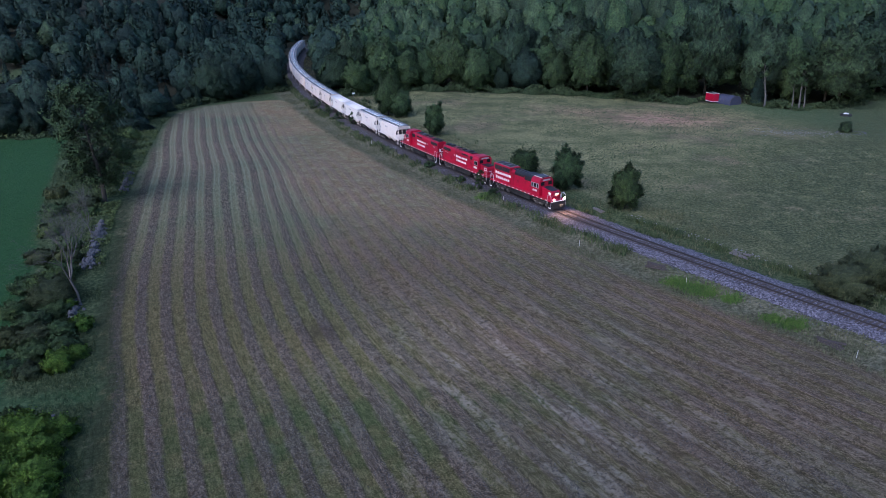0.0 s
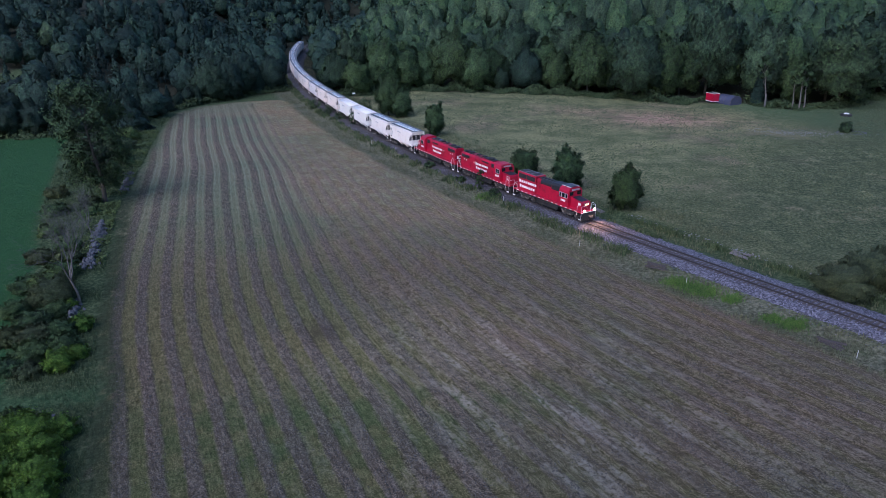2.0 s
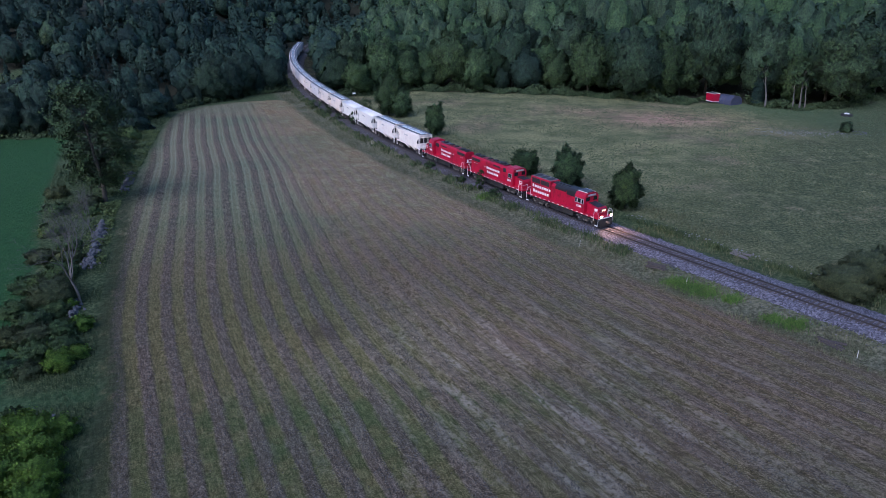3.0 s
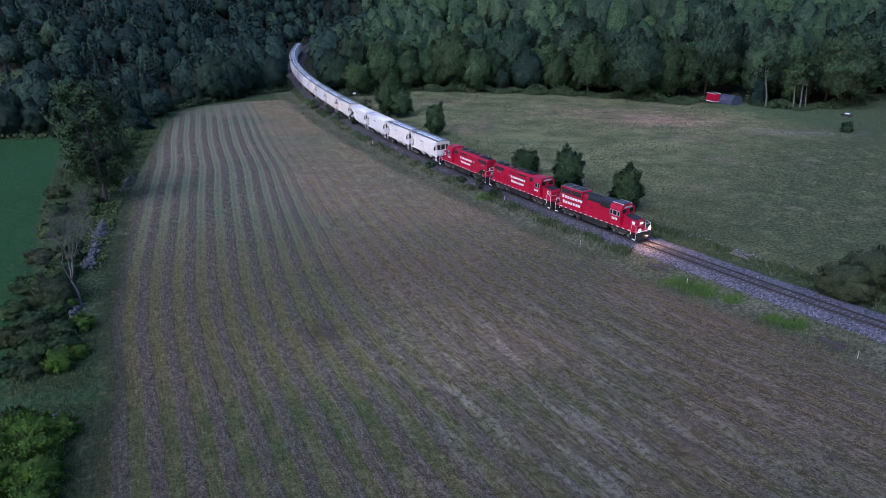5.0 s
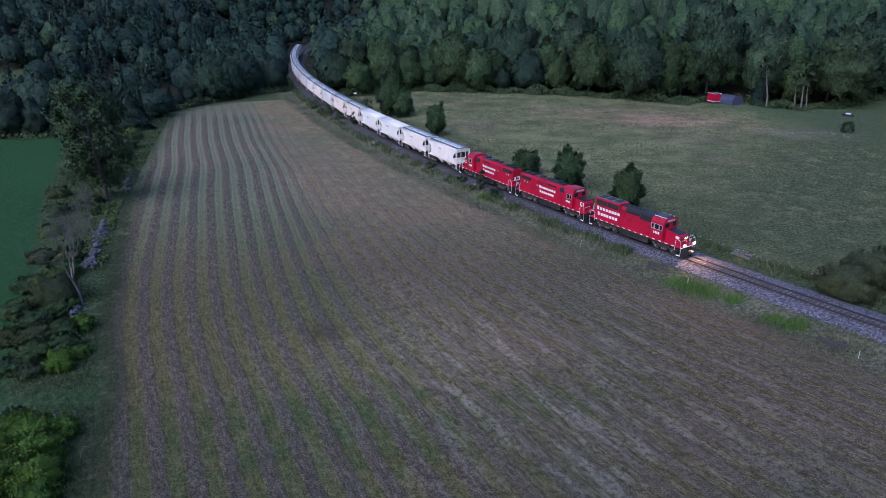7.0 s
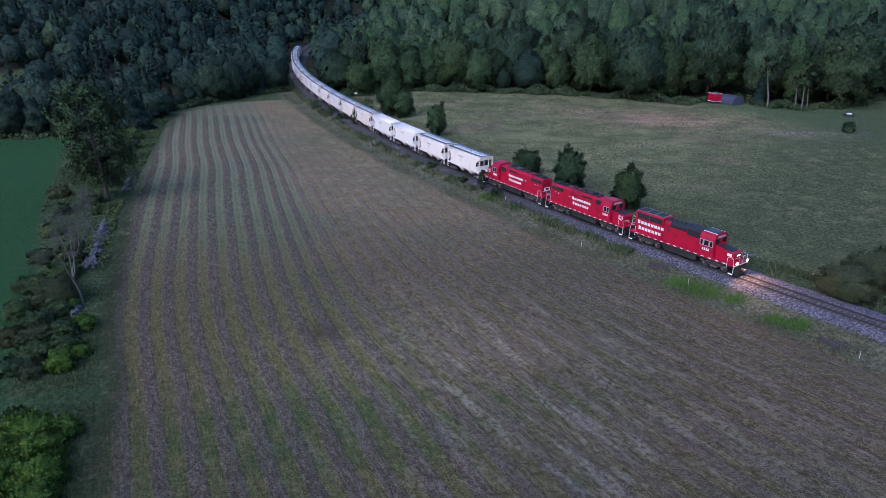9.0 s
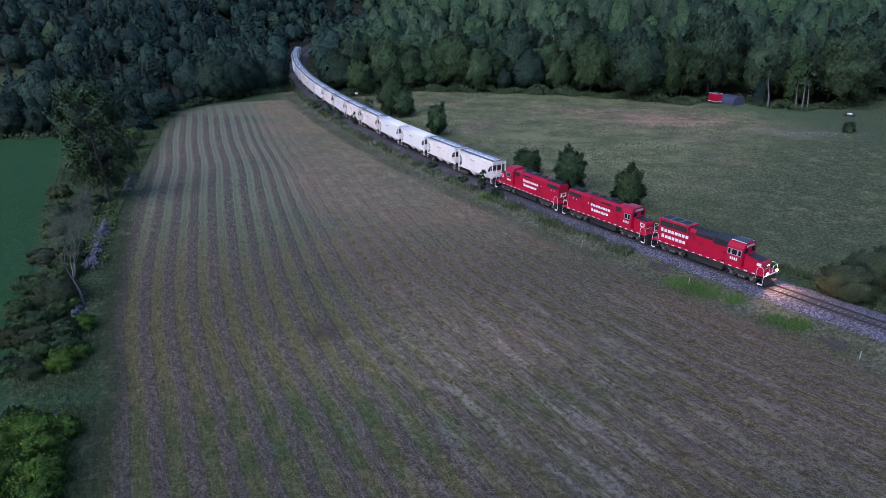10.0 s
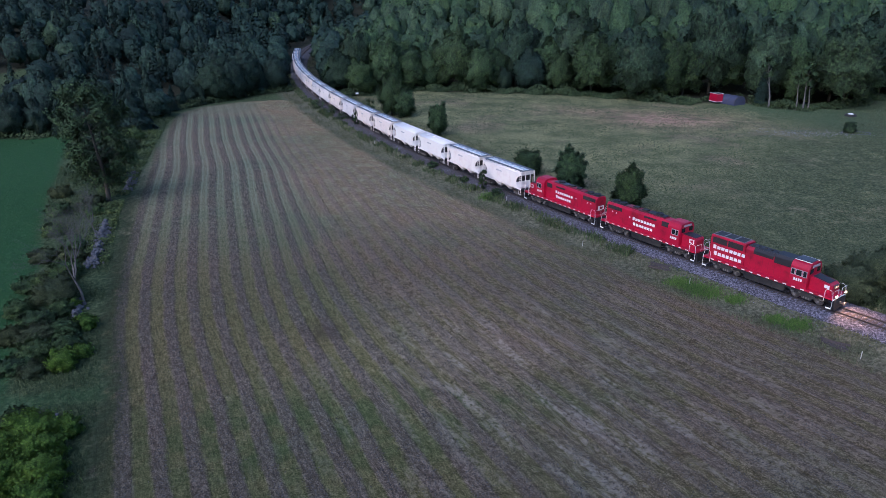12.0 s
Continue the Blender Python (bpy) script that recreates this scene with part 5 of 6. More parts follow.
def end_steps(parent, x, out):
    """Corner steps and white handrails at one end; out is the end's direction."""
    for side in (-1, 1):
        bm = B()
        for k in range(4):
            box(bm, min(x, x - out * 0.55), max(x, x - out * 0.55), side * 1.38 - 0.14, side * 1.38 + 0.14, 0.32 + 0.3 * k, 0.36 + 0.3 * k)
        box(bm, x - 0.02, x + 0.02, side * 1.38 - 0.16, side * 1.38 + 0.16, 0.3, 1.3)
        st = part("steps", bm, BLACK, parent)
        part("step_edge", box(B(), min(x, x - out * 0.6), max(x, x - out * 0.6), side * 1.53, side * 1.56, 0.3, 0.46, 0.01), WHITE, st, "white step edge")
        bm = B()
        rod(bm, [(x, side * 1.52, 0.45), (x, side * 1.52, 1.6), (x - out * 0.12, side * 1.5, 2.35), (x - out * 0.4, side * 1.5, 2.5)], 0.028)
        rod(bm, [(x - out * 0.95, side * 1.52, 1.0), (x - out * 0.95, side * 1.5, 2.3), (x - out * 0.75, side * 1.5, 2.5), (x - out * 0.4, side * 1.5, 2.5)], 0.028)
        part("handrail", bm, WHITE, parent, "white corner handrail")
    for k in (-1, 1):
        part("end_rail", rod(B(), [(x, k * 1.4, 2.45), (x, k * 0.4, 2.45), (x, k * 0.35, 1.5)], 0.025), WHITE, parent, "white end handrail")
    bm = B()
    prism(bm, [(x - 0.15, 1.3), (x + 0.15, 1.3), (x + out * 0.22 + 0.05, 0.25), (x + out * 0.22 - 0.1, 0.25)], -1.3, 1.3)
    part("pilot", bm, BLACK, parent, "black pilot plate")
    bm = B()
    box(bm, min(x, x + out * 0.75), max(x, x + out * 0.75), -0.11, 0.11, 0.72, 0.98, 0.03)
    box(bm, min(x + out * 0.6, x + out * 0.85), max(x + out * 0.6, x + out * 0.85), -0.2, 0.2, 0.68, 1.02, 0.05)
    part("coupler", bm, STEEL, parent)


def lamp(parent, x, y, z, r, tilt, glow):
    """A lit lamp in a short hood, tipped towards the track."""
    bm = B()
    v, q = tube([(-0.05, 0, 0), (0.1, 0, 0)], [r + 0.03, r + 0.03], 14)
    vs = [bm.verts.new(p) for p in v]
    for f in q:
        bm.faces.new([vs[i] for i in f])
    bmesh.ops.solidify(bm, geom=list(bm.faces), thickness=0.02)
    cyl(bm, (-0.06, 0, 0), "x", r + 0.035, 0.04, 14)
    h = part("lamp_hood", bm, STEEL, parent)
    h.matrix_basis = pose(x, y, z, 0, tilt, 0)
    part("lens", cyl(B(), (0.02, 0, 0), "x", r, 0.03, 14), glow, h, "glowing warm headlight lens")


def build_loco(style):
    """style 0: the leader with a wide cab window band; 1: high-hooded unit behind it; 2: the same, running backwards."""
    label = ("red diesel locomotive with dark roof, lit headlights and white handrails", "red diesel locomotive with dark roof panels and white handrails",
             "red diesel locomotive running cab last, coupled to hopper wagons")[style]
    ob = tagged(new("locomotive"), label, "locomotive", "locomotives of the train")
    e = 8.2
    deck = part("deck", box(B(), -e, e, -1.52, 1.52, 1.36, 1.6, 0.03), RED, ob)
    for side in (-1, 1):
        part("side_sill", box(B(), -e + 0.9, e - 0.9, side * 1.3 - 0.06, side * 1.3 + 0.06, 1.06, 1.356, 0.02), BLACK, ob, "black frame sill")
        for k in range(14):
            x = -6.9 + k * 1.06
            part("stripe", box(B(), x - 0.22, x + 0.22, min(side * 1.522, side * 1.534), max(side * 1.522, side * 1.534), 1.42, 1.54), WHITE, deck, "white reflective dash" if k == 0 else "")
    bm = B()
    prism(bm, [(-2.5, 1.2), (-2.65, 0.6), (-2.4, 0.36), (2.4, 0.36), (2.65, 0.6), (2.5, 1.2)], -1.2, 1.2)
    part("fuel_tank", bm, BLACK, ob, "black fuel tank")
    bm = B()
    for y in (-1.15, 1.15):
        cyl(bm, (0.2, y, 1.12), "x", 0.16, 3.6, 12)
    part("air_reservoir", bm, BLACK, ob)
    part("underframe", box(B(), -e + 0.4, e - 0.4, -0.7, 0.7, 0.85, 1.356, 0.02), BLACK, ob)
    for x in (-5.15, 5.15):
        bogie_part(ob, x, 0.5, 1.37, True)
    # cab
    cx0, cx1 = (2.95, 5.1) if style == 0 else (3.5, 5.5)
    bm = B()
    prof = [(-1.48, 1.524), (-1.48, 3.95), (-1.15, 4.45), (-0.6, 4.6), (0.6, 4.6), (1.15, 4.45), (1.48, 3.95), (1.48, 1.524)]
    a = [bm.verts.new((cx0, y, z)) for y, z in prof]
    b = [bm.verts.new((cx1, y, z)) for y, z in prof]
    bm.faces.new(a)
    bm.faces.new(b[::-1])
    for i in range(8):
        bm.faces.new((a[i], b[i], b[(i + 1) % 8], a[(i + 1) % 8]))
    bmesh.ops.recalc_face_normals(bm, faces=bm.faces)
    bmesh.ops.bevel(bm, geom=list(bm.edges), offset=0.03, segments=2, affect="EDGES")
    cab = part("cab", bm, RED, ob)
    for side in (-1, 1):
        spans = [(cx0 + 0.2, cx0 + 0.55), (cx0 + 0.75, cx0 + 1.4), (cx0 + 1.58, cx0 + 1.95)] if style == 0 else [(cx0 + 0.75, cx0 + 1.25), (cx0 + 1.33, cx0 + 1.7)]
        for x0, x1 in spans:
            cab_window(cab, x0, x1, side, 3.0, 3.65, side * 1.48)
        bm = B()
        for k in range(4):
            x = cx0 + 0.55 + 0.27 * k
            box(bm, x, x + 0.19, min(side * 1.482, side * 1.494), max(side * 1.482, side * 1.494), 2.3, 2.64)
        part("number_bars", bm, WHITE, cab, "plain white bars below the cab window")
    for y0, y1 in ((-1.15, -0.4), (0.4, 1.15)):
        part("windscreen", box(B(), cx1 - 0.02, cx1 + 0.015, y0, y1, 3.35, 3.95, 0.01), GLASS, cab)
    part("number_board", box(B(), cx1 - 0.02, cx1 + 0.1, -0.75, 0.75, 4.1, 4.34, 0.02), PALE_GREY, cab, "pale number board with plain bars")
    if style == 0:
        part("roof_panel", box(B(), cx0 + 0.1, cx1 - 0.2, -0.75, 0.75, 4.604, 4.7, 0.03), ROOF_BLUE, cab, "dark blue-grey roof hatch")
        bm = B()
        for y in (-0.85, 0.85):
            rod(bm, [(cx0 + 0.1, y, 4.62), (cx1 - 0.1, y, 4.62)], 0.05)
        part("roof_rail", bm, WHITE, cab)
    # nose
    bm = B()
    n1 = e - 0.55
    zt0, zt1 = (3.2, 2.85) if style == 0 else (3.15, 3.1)
    prism(bm, [(cx1 + 0.004, 1.524), (cx1 + 0.004, zt0), (n1 - 0.25, zt1), (n1, zt1 - 0.3), (n1, 1.524)], -0.95, 0.95)
    bmesh.ops.bevel(bm, geom=list(bm.edges), offset=0.08, segments=2, affect="EDGES")
    nose = part("nose", bm, RED, ob)
    slope = math.degrees(math.atan2(zt0 - zt1, n1 - 0.25 - cx1))
    top = part("nose_top", box(B(), -0.95, 0.95, -0.72, 0.72, -0.015, 0.03, 0.01), ROOF_GREY, nose, "dark anti-glare panel")
    top.matrix_basis = pose((cx1 + n1) / 2 - 0.1, 0, (zt0 + zt1) / 2 + 0.02, 0, slope, 0)
    if style:
        for side in (-1, 1):
            bm = B()
            y = side * 0.955
            for x0, x1, z0, z1 in ((n1 - 0.95, n1 - 0.8, 2.35, 2.85), (n1 - 0.95, n1 - 0.5, 2.75, 2.88), (n1 - 0.95, n1 - 0.5, 2.32, 2.45), (n1 - 0.35, n1 - 0.2, 2.35, 2.88)):
                box(bm, x0, x1, min(y, y + side * 0.012), max(y, y + side * 0.012), z0, z1)
            part("emblem", bm, WHITE, nose, "plain white bars in place of an emblem")
    else:
        for side in (-1, 1):
            bm = B()
            y = side * 0.955
            box(bm, n1 - 0.85, n1 - 0.25, min(y, y + side * 0.012), max(y, y + side * 0.012), 2.35, 2.72)
            part("emblem", bm, WHITE, nose, "plain white patch on the nose")
        part("lamp_housing", box(B(), n1 - 0.05, n1 + 0.06, -0.42, 0.42, 2.3, 2.75, 0.03), STEEL, nose)
        for y in (-0.2, 0.2):
            lamp(nose, n1 + 0.08, y, 2.52, 0.16, 8, NOSE_LAMP)
        for y in (-1.05, 1.05):
            lamp(ob, e + 0.12, y, 1.8, 0.16, 16, LAMP)
            part("lamp_bracket", box(B(), e - 0.12, e + 0.08, y - 0.12, y + 0.12, 1.524, 1.6, 0.01), BLACK, ob)
        part("snow_plough_light_bar", box(B(), e + 0.02, e + 0.08, -1.45, 1.45, 1.38, 1.5, 0.01), WHITE, ob, "white front deck edge")
    # long hood
    if style == 0:
        rear = part("radiator_hood", hood_section(-e + 0.45, -3.0, 1.06, 1.524, 4.55, 0.12), RED, ob)
        part("engine_hood", hood_section(-2.996, 1.7, 0.95, 1.524, 4.3, 0.35), RED, ob)
        part("engine_hood_roof", hood_section(-2.9, 1.68, 0.62, 4.304, 4.42, 0.05), ROOF_GREY, ob, "dark grey hood roof")
        part("brake_housing", hood_section(-2.0, 0.6, 0.98, 3.62, 4.36, 0.3), ROOF_GREY, ob, "dark grey upper hood panel")
        part("filter_housing", hood_section(0.7, 2.946, 1.04, 3.4, 4.5, 0.3), ROOF_GREY, ob, "dark grey housing behind the cab")
        part("equipment_hood", hood_section(1.704, 2.946, 1.0, 1.524, 3.396, 0.02), RED, ob)
        for k in range(3):
            x0 = -e + 0.7 + k * 1.42
            r = part("radiator", box(B(), x0, x0 + 1.25, -0.82, 0.82, 4.554, 4.6, 0.01), GRILLE_AND_SHADE, rear, "dark radiator screen in a pale frame")
            for a, b, c, d in ((x0 - 0.07, x0, -0.89, 0.89), (x0 + 1.25, x0 + 1.32, -0.89, 0.89), (x0, x0 + 1.25, -0.89, -0.82), (x0, x0 + 1.25, 0.82, 0.89)):
                part("frame", box(B(), a, b, c, d, 4.555, 4.62), MID_GREY, r)
        for side in (-1, 1):
            grille(rear, -e + 0.75, -5.45, side * 1.06, 3.55, 4.3, side)
            grille(rear, -5.35, -3.3, side * 1.06, 3.55, 4.3, side)
            lettering(ob, side * 1.062, -7.3 if side < 0 else -2.7, 2.8, 0.56, 1 if side < 0 else -1, (8, 7))
        for k in range(5):
            part("roof_vent", cyl(B(), (-2.5 + k * 0.75, 0.0, 4.46), "z", 0.22, 0.1, 12), BLACK, ob)
    else:
        part("engine_hood", hood_section(-e + 0.45, 3.496, 0.98, 1.524, 4.3, 0.28), RED, ob)
        part("hood_roof", hood_section(-4.6, 2.2, 0.66, 4.304, 4.42, 0.06), DULL_RED, ob, "sooty dull red hood roof")
        part("roof_panel", hood_section(-0.8, 2.1, 0.6, 4.424, 4.5, 0.03), ROOF_BLUE if style == 2 else ROOF_GREY, ob, "dark roof panel")
        part("radiator_screen", hood_section(-e + 0.6, -4.7, 0.62, 4.304, 4.36, 0.02), GRILLE_AND_SHADE, ob, "dark radiator screen")
        for k, x in enumerate((-6.9, -5.5, 0.9)):
            roof_fan(ob, x, 4.36 if x < 0 else 4.5)
        part("exhaust_port", box(B(), -1.9, -1.0, -0.35, 0.35, 4.424, 4.62, 0.03), BLACK, ob)
        part("exhaust_port", box(B(), -3.5, -2.7, -0.35, 0.35, 4.424, 4.6, 0.03), BLACK, ob)
        for side in (-1, 1):
            grille(ob, -e + 0.7, -4.9, side * 0.98, 3.45, 4.0, side, 8)
            grille(ob, -0.9, 1.2, side * 0.98, 3.75, 4.02, side, 4)
            grille(ob, 2.1, 3.4, side * 0.98, 3.4, 4.1, side, 8)
            flip = 1 if side < 0 else -1
            lettering(ob, side * 0.982, -2.9 if side < 0 else 1.3, 2.85, 0.5, flip, (8, 7))
            bm = B()
            for x, z in ((-6.6, 3.1), (-5.9, 3.05), (-3.4, 3.1)):
                box(bm, x - 0.09, x + 0.09, min(side * 0.982, side * 0.995), max(side * 0.982, side * 0.995), z - 0.09, z + 0.09)
            part("data_plate", bm, WHITE, ob)
        bm = B()
        x = -e + 0.45
        for y0, y1, z0, z1 in ((-0.6, -0.42, 2.3, 2.9), (-0.42, 0.1, 2.76, 2.92), (-0.42, 0.1, 2.28, 2.42), (0.25, 0.6, 2.3, 2.9)):
            box(bm, x - 0.012, x, y0, y1, z0, z1)
        part("emblem", bm, WHITE, ob, "plain white bars in place of an emblem")
    side_doors = np.arange(-4.6, 1.6, 0.78)
    for side in (-1, 1):
        y = side * (0.955 if style == 0 else 0.982)
        for x in side_doors:
            if style == 0 and x < -2.9:
                continue
            part("door_seam", box(B(), x, x + 0.012, min(y, y + side * 0.012), max(y, y + side * 0.012), 1.75, 3.4), SEAM, ob)
    end_steps(ob, e, 1)
    end_steps(ob, -e, -1)
    if style == 2:
        part("tool_box", box(B(), 2.2, 3.45, -1.3, -1.0, 1.524, 3.1, 0.03), RED, ob)
    return ob


def build_hopper(style):
    """style 0: pale blue roof hatches between dark walkways; 1: smooth white round-topped body."""
    label = ("white covered hopper wagon with pale blue roof hatches", "smooth bright white round-topped covered hopper wagon", "cream-grey covered hopper wagon with blue roof hatches", "dull grey covered hopper wagon with blue roof hatches")[style]
    paint = (HOPPER_A, HOPPER_W, HOPPER_B, HOPPER_C)[style]
    ob = tagged(new("hopper_wagon"), label, "hopper wagon", "hopper wagons of the train")
    L = 5.55
    bm = B()
    # side view: straight top, ends curving in under the end cages
    out = [(-L, 4.1), (-L, 3.85)] + [(-L + 0.1 + 0.95 * math.sin(math.pi * k) ** 0.8 + 0.35 * k, 3.85 - 2.25 * k) for k in np.linspace(0.06, 1, 9)]
    outline = out + [(-x, z) for x, z in out[::-1]]
    prism(bm, outline, -1.5, 1.5)
    bmesh.ops.bevel(bm, geom=[e for e in bm.edges if abs(e.verts[0].co.z - 4.1) > 0.01 or abs(e.verts[1].co.z - 4.1) > 0.01], offset=0.03, segments=1, affect="EDGES")
    body = part("body", bm, paint, ob)
    # curved roof
    bm = B()
    prof = [(1.5 * math.cos(a), 4.104 + (0.42 if style != 1 else 0.5) * math.sin(a)) for a in np.linspace(0, math.pi, 11)]
    a = [bm.verts.new((-L, y, z)) for y, z in prof]
    b = [bm.verts.new((L, y, z)) for y, z in prof]
    bm.faces.new(a)
    bm.faces.new(b[::-1])
    for i in range(10):
        bm.faces.new((a[i], b[i], b[i + 1], a[i + 1])).smooth = True
    bm.faces.new((a[0], a[-1], b[-1], b[0]))
    bmesh.ops.recalc_face_normals(bm, faces=bm.faces)
    part("roof", bm, paint, ob)
    if style == 1:
        for x in (-3.6, -1.2, 1.2, 3.6):
            part("hatch", cyl(B(), (x, 0, 4.63), "z", 0.45, 0.12, 16), paint, ob)
        part("walkway", box(B(), -L + 0.1, L - 0.1, 0.55, 0.85, 4.6, 4.63), paint, ob)
    else:
        for x in (-3.55, 0, 3.55):
            h = part("hatch", box(B(), x - 1.55, x + 1.55, -0.42, 0.42, 4.5, 4.64, 0.05), HATCH, ob, "long pale blue roof hatch")
            bm = B()
            for k in range(5):
                box(bm, x - 1.3 + k * 0.62, x - 1.22 + k * 0.62, -0.46, 0.46, 4.63, 4.67)
            part("hatch_clamp", bm, WALKWAY, h)
        for y in (-1.02, 1.02):
            bm = B()
            box(bm, -L - 0.1, L + 0.1, y - 0.24, y + 0.24, 4.55, 4.59)
            for x in np.arange(-5, 5.1, 1.25):
                box(bm, x - 0.03, x + 0.03, y - 0.2, y + 0.2, 4.3, 4.55)
            part("walkway", bm, WALKWAY, ob, "dark steel roof walkway")
        for x in (-L + 0.1, L - 0.1):
            part("cross_walkway", box(B(), x - 0.25, x + 0.25, -0.78, 0.78, 4.551, 4.588), WALKWAY, ob)
    # sills, end platforms, cages
    for side in (-1, 1):
        part("side_sill", box(B(), -L - 0.15, L + 0.15, side * 1.42 - 0.06, side * 1.42 + 0.06, 1.35, 1.58, 0.02), paint, ob)
        bm = B()
        for x in np.arange(-4.1, 4.2, 1.03):
            box(bm, x - 0.04, x + 0.04, min(side * 1.5, side * 1.53), max(side * 1.5, side * 1.53), 1.7, 4.05)
        if style != 1:
            part("side_ribs", bm, paint, body)
        else:
            bm.free()
        bm = B()
        for k in range(6):
            x = -1.6 + 0.3 * k
            box(bm, x, x + 0.2, min(side * 1.502, side * 1.512), max(side * 1.502, side * 1.512), 3.3, 3.55)
        part("data_bars", bm, PALE_GREY, body, "plain dark bars in place of small writing")
    for o in (-1, 1):
        part("end_platform", box(B(), min(o * 4.0, o * 5.7), max(o * 4.0, o * 5.7), -1.35, 1.35, 1.1, 1.35, 0.02), BLACK, ob)
        # slope sheet coloured near-black to stand for the shade under the wagon's end
        bm = B()
        prism(bm, [(o * 5.3, 4.05), (o * 5.2, 3.8), (o * 3.75, 1.5), (o * 3.6, 1.5), (o * 4.9, 4.05)], -1.44, 1.44)
        part("slope_sheet", bm, GRILLE_AND_SHADE, ob, "end slope sheet with its shade put in as dark colour")
        for y in (-1.42, -0.5, 0.5, 1.42):
            part("end_post", box(B(), o * 5.66 - 0.05, o * 5.66 + 0.05, y - 0.05, y + 0.05, 1.354, 4.3, 0.01), paint, ob)
        part("end_beam", box(B(), o * 5.64 - 0.05, o * 5.64 + 0.05, -1.48, 1.48, 4.304, 4.42, 0.01), paint, ob)
        part("brace", box(B(), o * 4.9 - 0.05, o * 4.9 + 0.05, -1.46, 1.46, 1.354, 1.5, 0.01), paint, ob)
        for side in (-1, 1):
            bm = B()
            for z in np.arange(0.55, 4.2, 0.38):
                rod(bm, [(o * 5.66, side * 1.5, z), (o * 5.2, side * 1.5, z)], 0.03, 5)
            rod(bm, [(o * 5.66, side * 1.5, 0.5), (o * 5.66, side * 1.5, 4.3)], 0.03, 5)
            rod(bm, [(o * 5.2, side * 1.5, 0.5), (o * 5.2, side * 1.5, 4.2)], 0.03, 5)
            part("ladder", bm, paint, ob)
        bm = B()
        box(bm, min(o * 5.7, o * 6.05), max(o * 5.7, o * 6.05), -0.13, 0.13, 0.72, 1.0, 0.03)
        part("coupler", bm, STEEL, ob)
        bogie_part(ob, o * 4.35, 0.42, 0.88, False)
    for x in (-1.5, 1.5):
        bm = B()
        top = [bm.verts.new((x + sx * 1.4, sy * 1.3, 1.596)) for sx, sy in ((-1, -1), (1, -1), (1, 1), (-1, 1))]
        low = [bm.verts.new((x + sx * 0.4, sy * 0.6, 0.45)) for sx, sy in ((-1, -1), (1, -1), (1, 1), (-1, 1))]
        bm.faces.new(top)
        bm.faces.new(low[::-1])
        for i in range(4):
            bm.faces.new((top[i], low[i], low[(i + 1) % 4], top[(i + 1) % 4]))
        bmesh.ops.recalc_face_normals(bm, faces=bm.faces)
        bay = part("hopper_bay", bm, paint, ob)
        part("outlet_gate", box(B(), x - 0.5, x + 0.5, -0.7, 0.7, 0.32, 0.446, 0.02), STEEL, bay)
    return ob


PALE_DUST = painted("pale_road_dust", (0.21, 0.195, 0.18), (0.09, 0.08, 0.07), 0.85, 0.7)
DIRTY = painted("dusty_grey_bogie", (0.05, 0.046, 0.045), (0.1, 0.09, 0.08), 0.8, 0.6)
BOGIE = painted("rusty_brown_bogie", (0.05, 0.04, 0.037), (0.11, 0.085, 0.07), 0.8, 0.7)
# dark grilles and screens; also the painted shade of the hopper end slopes
GRILLE_AND_SHADE = painted("dark_grille_and_shade", (0.028, 0.026, 0.03), (0.06, 0.055, 0.05), 0.6, 0.4)
ROOF_BLUE = painted("blue_grey_roof_panel", (0.05, 0.055, 0.075), (0.03, 0.03, 0.03), 0.4, 0.3)
PALE_GREY = painted("pale_grey_frame", (0.42, 0.42, 0.46), (0.2, 0.2, 0.2), 0.5, 0.3)
MID_GREY = painted("grey_frame", (0.2, 0.2, 0.22), (0.1, 0.1, 0.1), 0.5, 0.4)
SEAM = painted("dark_seam", (0.13, 0.03, 0.035), (0.05, 0.03, 0.03), 0.6, 0.4)

S0 = 47.5
train = []
for i in range(3):
    train.append((build_loco(i), S0 + LOCO_LEN * (i + 0.5), 5.15, i == 2))
kinds = {}
ORDER = [0, 0, 1, 1, 2, 2, 3, 2, 0, 3, 2, 0, 3, 0, 2, 3, 0, 2, 3]
for i, k in enumerate(ORDER):
    if k in kinds:
        ob = copy_thing(kinds[k], Matrix())
        for bg in ob.children:
            if bg.name.startswith("bogie"):
                spinning.extend((w, w.location.x, 0.42) for w in bg.children)
    else:
        ob = kinds[k] = build_hopper(k)
    train.append((ob, S0 + 3 * LOCO_LEN + HOPPER_LEN * (i + 0.5), 4.35, False))

# sleepers: the near ones singly, the far ones together
rng = np.random.default_rng(11)
tie = bpy.data.meshes.new("sleeper")
_bm = box(B(), -0.115, 0.115, -1.3, 1.3, -0.09, 0.09)
_bm.to_mesh(tie)
_bm.free()
tie.materials.append(WOOD)


def tie_pose(s):
    a, d = track(s, 0, 0.66 + rng.uniform(-0.008, 0.008)), track(s + 0.3) - track(s - 0.3)
    return Matrix.Translation(a) @ pose(0, 0, 0, 0, 0, math.degrees(math.atan2(d.y, d.x)) + rng.uniform(-1.5, 1.5))


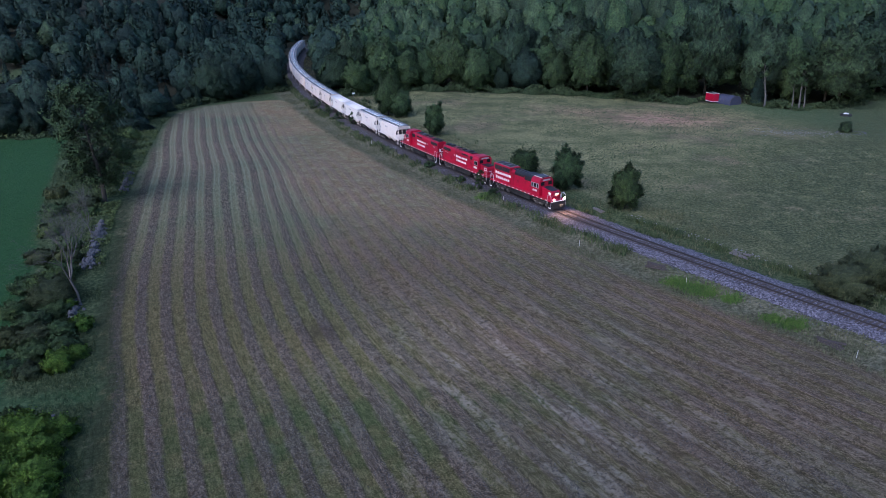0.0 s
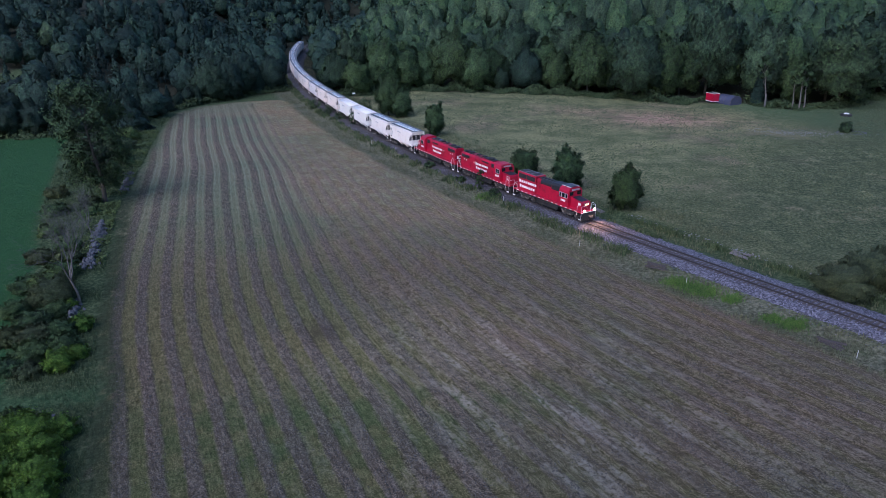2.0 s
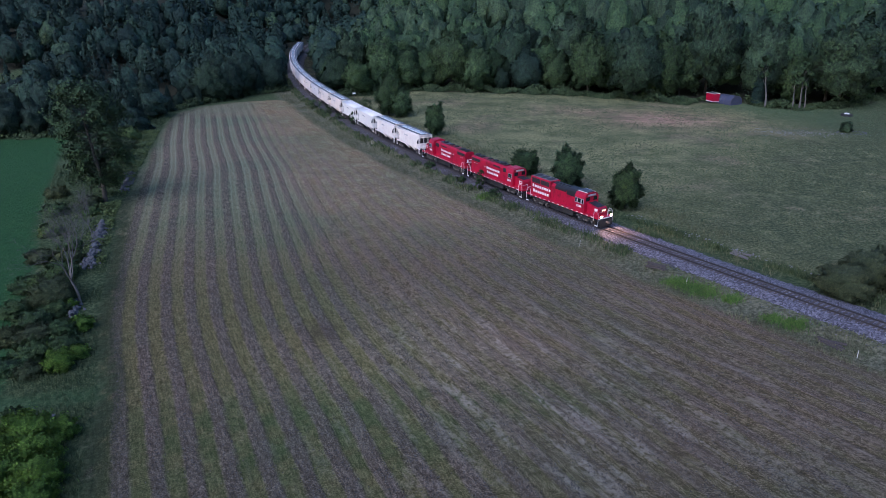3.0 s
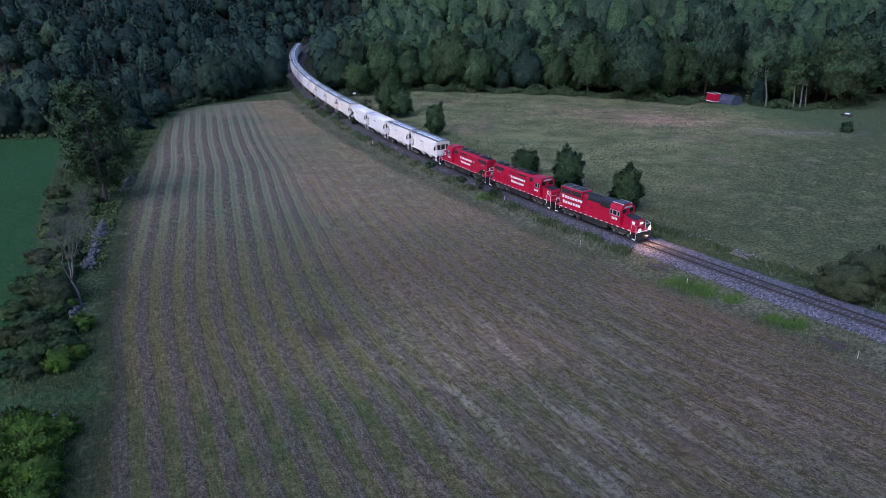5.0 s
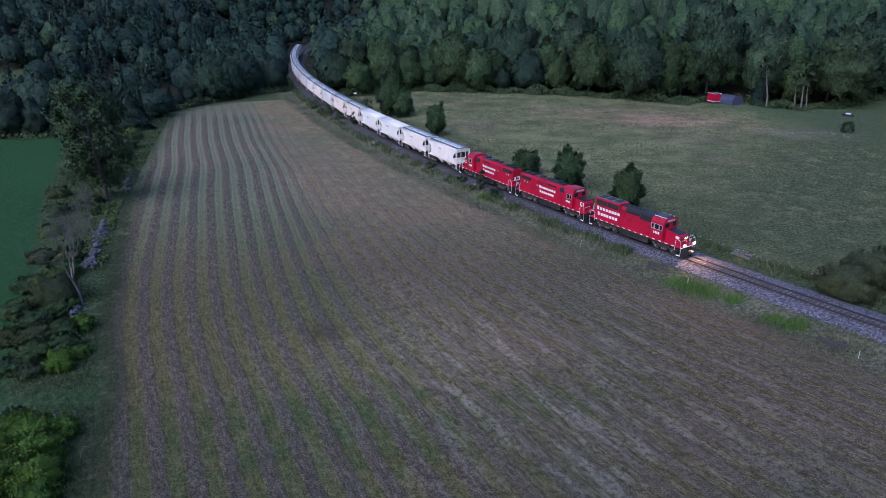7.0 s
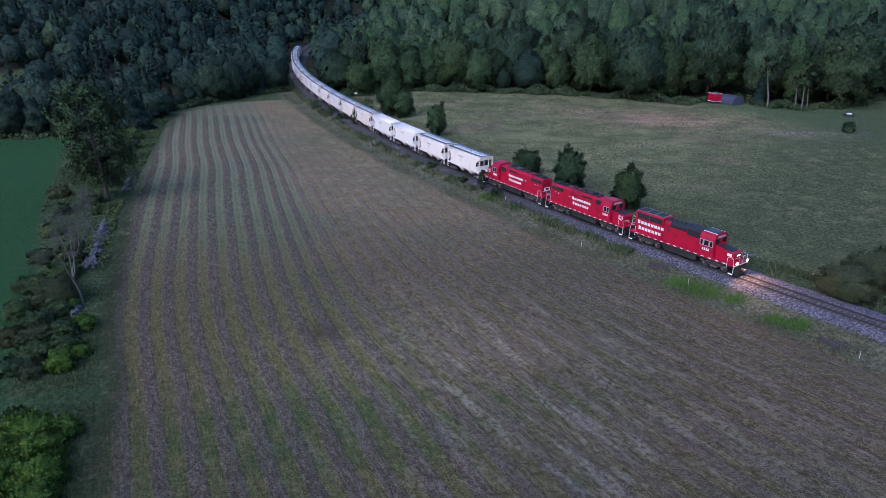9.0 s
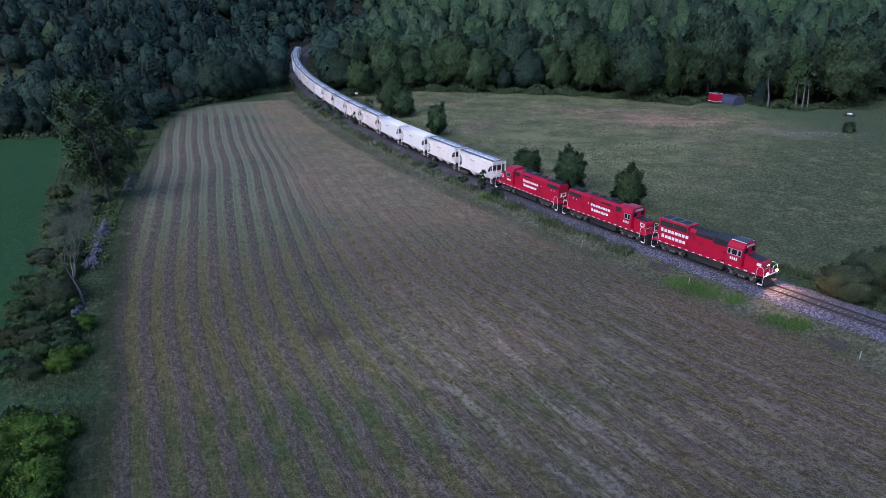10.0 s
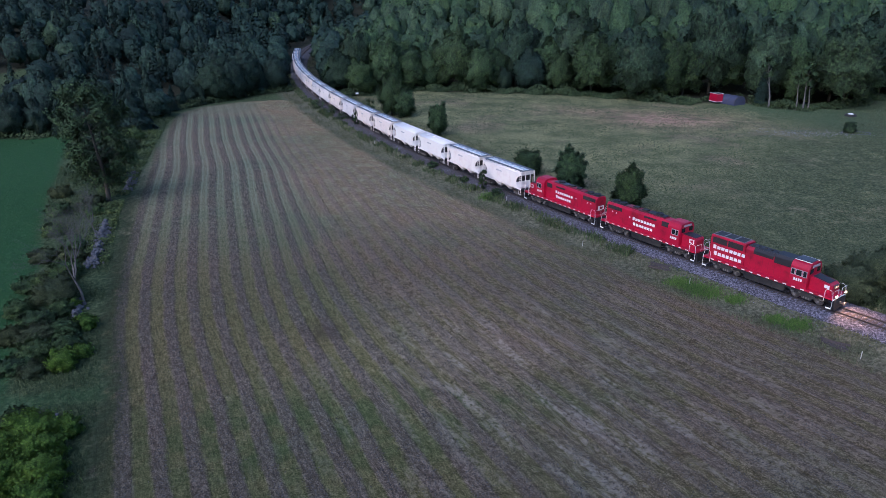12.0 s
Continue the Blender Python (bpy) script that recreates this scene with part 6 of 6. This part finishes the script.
for k in range(300):
    st = new("sleeper", tie)
    st.parent = railway
    st.matrix_basis = tie_pose(-55 + 0.56 * k)
far_v, far_q = [], []
cv = [tuple(v.co) for v in tie.vertices]
cq = [tuple(p.vertices) for p in tie.polygons]
for k in range(300, 940):
    m, o = tie_pose(-55 + 0.56 * k), len(far_v)
    far_v += [tuple(m @ Vector(c)) for c in cv]
    far_q += [tuple(i + o for i in f) for f in cq]
tagged(part("far_sleepers", quads_mesh("far_sleepers", far_v, far_q, WOOD), None, railway), kind="stuff")


def loose_ballast():
    """Single stones on the ballast's top and shoulders."""
    n = 14000
    x, y = along_line(rng, n, -45, 75, -4.5, 4.5, 1.2)
    td = track_dist(x, y)
    z = np.interp(np.abs(td), [0, 1.7, 2.6, 3.4, 4.3, 5], [0.69, 0.68, 0.58, 0.38, 0.12, 0.08])
    unit = np.array([[1, 0, 0], [-1, 0, 0], [0, 1, 0], [0, -1, 0], [0, 0, 0.8], [0, 0, -0.8]])
    tri = np.array([[0, 2, 4], [2, 1, 4], [1, 3, 4], [3, 0, 4], [2, 0, 5], [1, 2, 5], [3, 1, 5], [0, 3, 5]])
    r = rng.uniform(0.03, 0.085, n)
    v = (unit[None] * r[:, None, None] * rng.uniform(0.7, 1.3, (n, 6, 1)) + np.stack([x, y, z + r * 0.1], -1)[:, None]).reshape(-1, 3)
    f = (np.arange(n)[:, None, None] * 6 + tri[None]).reshape(-1, 3)
    me = mesh_from("ballast_stones", v, f, np.full(len(f), 3), [LOOSE])
    tagged(new("ballast_stones", me), "loose blue-grey crushed stones of the ballast", "gravel", kind="stuff")


LOOSE = leafy("crushed_stone", (0.065, 0.063, 0.08), (0.15, 0.146, 0.185), (0.28, 0.27, 0.33), 0.9)
loose_ballast()


for i, (ob, *_) in enumerate(train):
    ob.scale = (0.976 if i < 3 else 0.965,) * 3


def motions():
    for ob, s, bogie, turned in train:
        walk(ob, [(t, on_track(s - run(t), bogie, turned)) for t in range(13)])
    turned_loco = train[2][0]
    for w, x, r in spinning:
        way = -1 if w.parent.parent == turned_loco else 1
        walk(w, [(k * 4 / 30, Matrix.Translation((x, 0, r)) @ Matrix.Rotation(way * run(k * 4 / 30) / r, 4, "Y")) for k in range(91)])


motions()
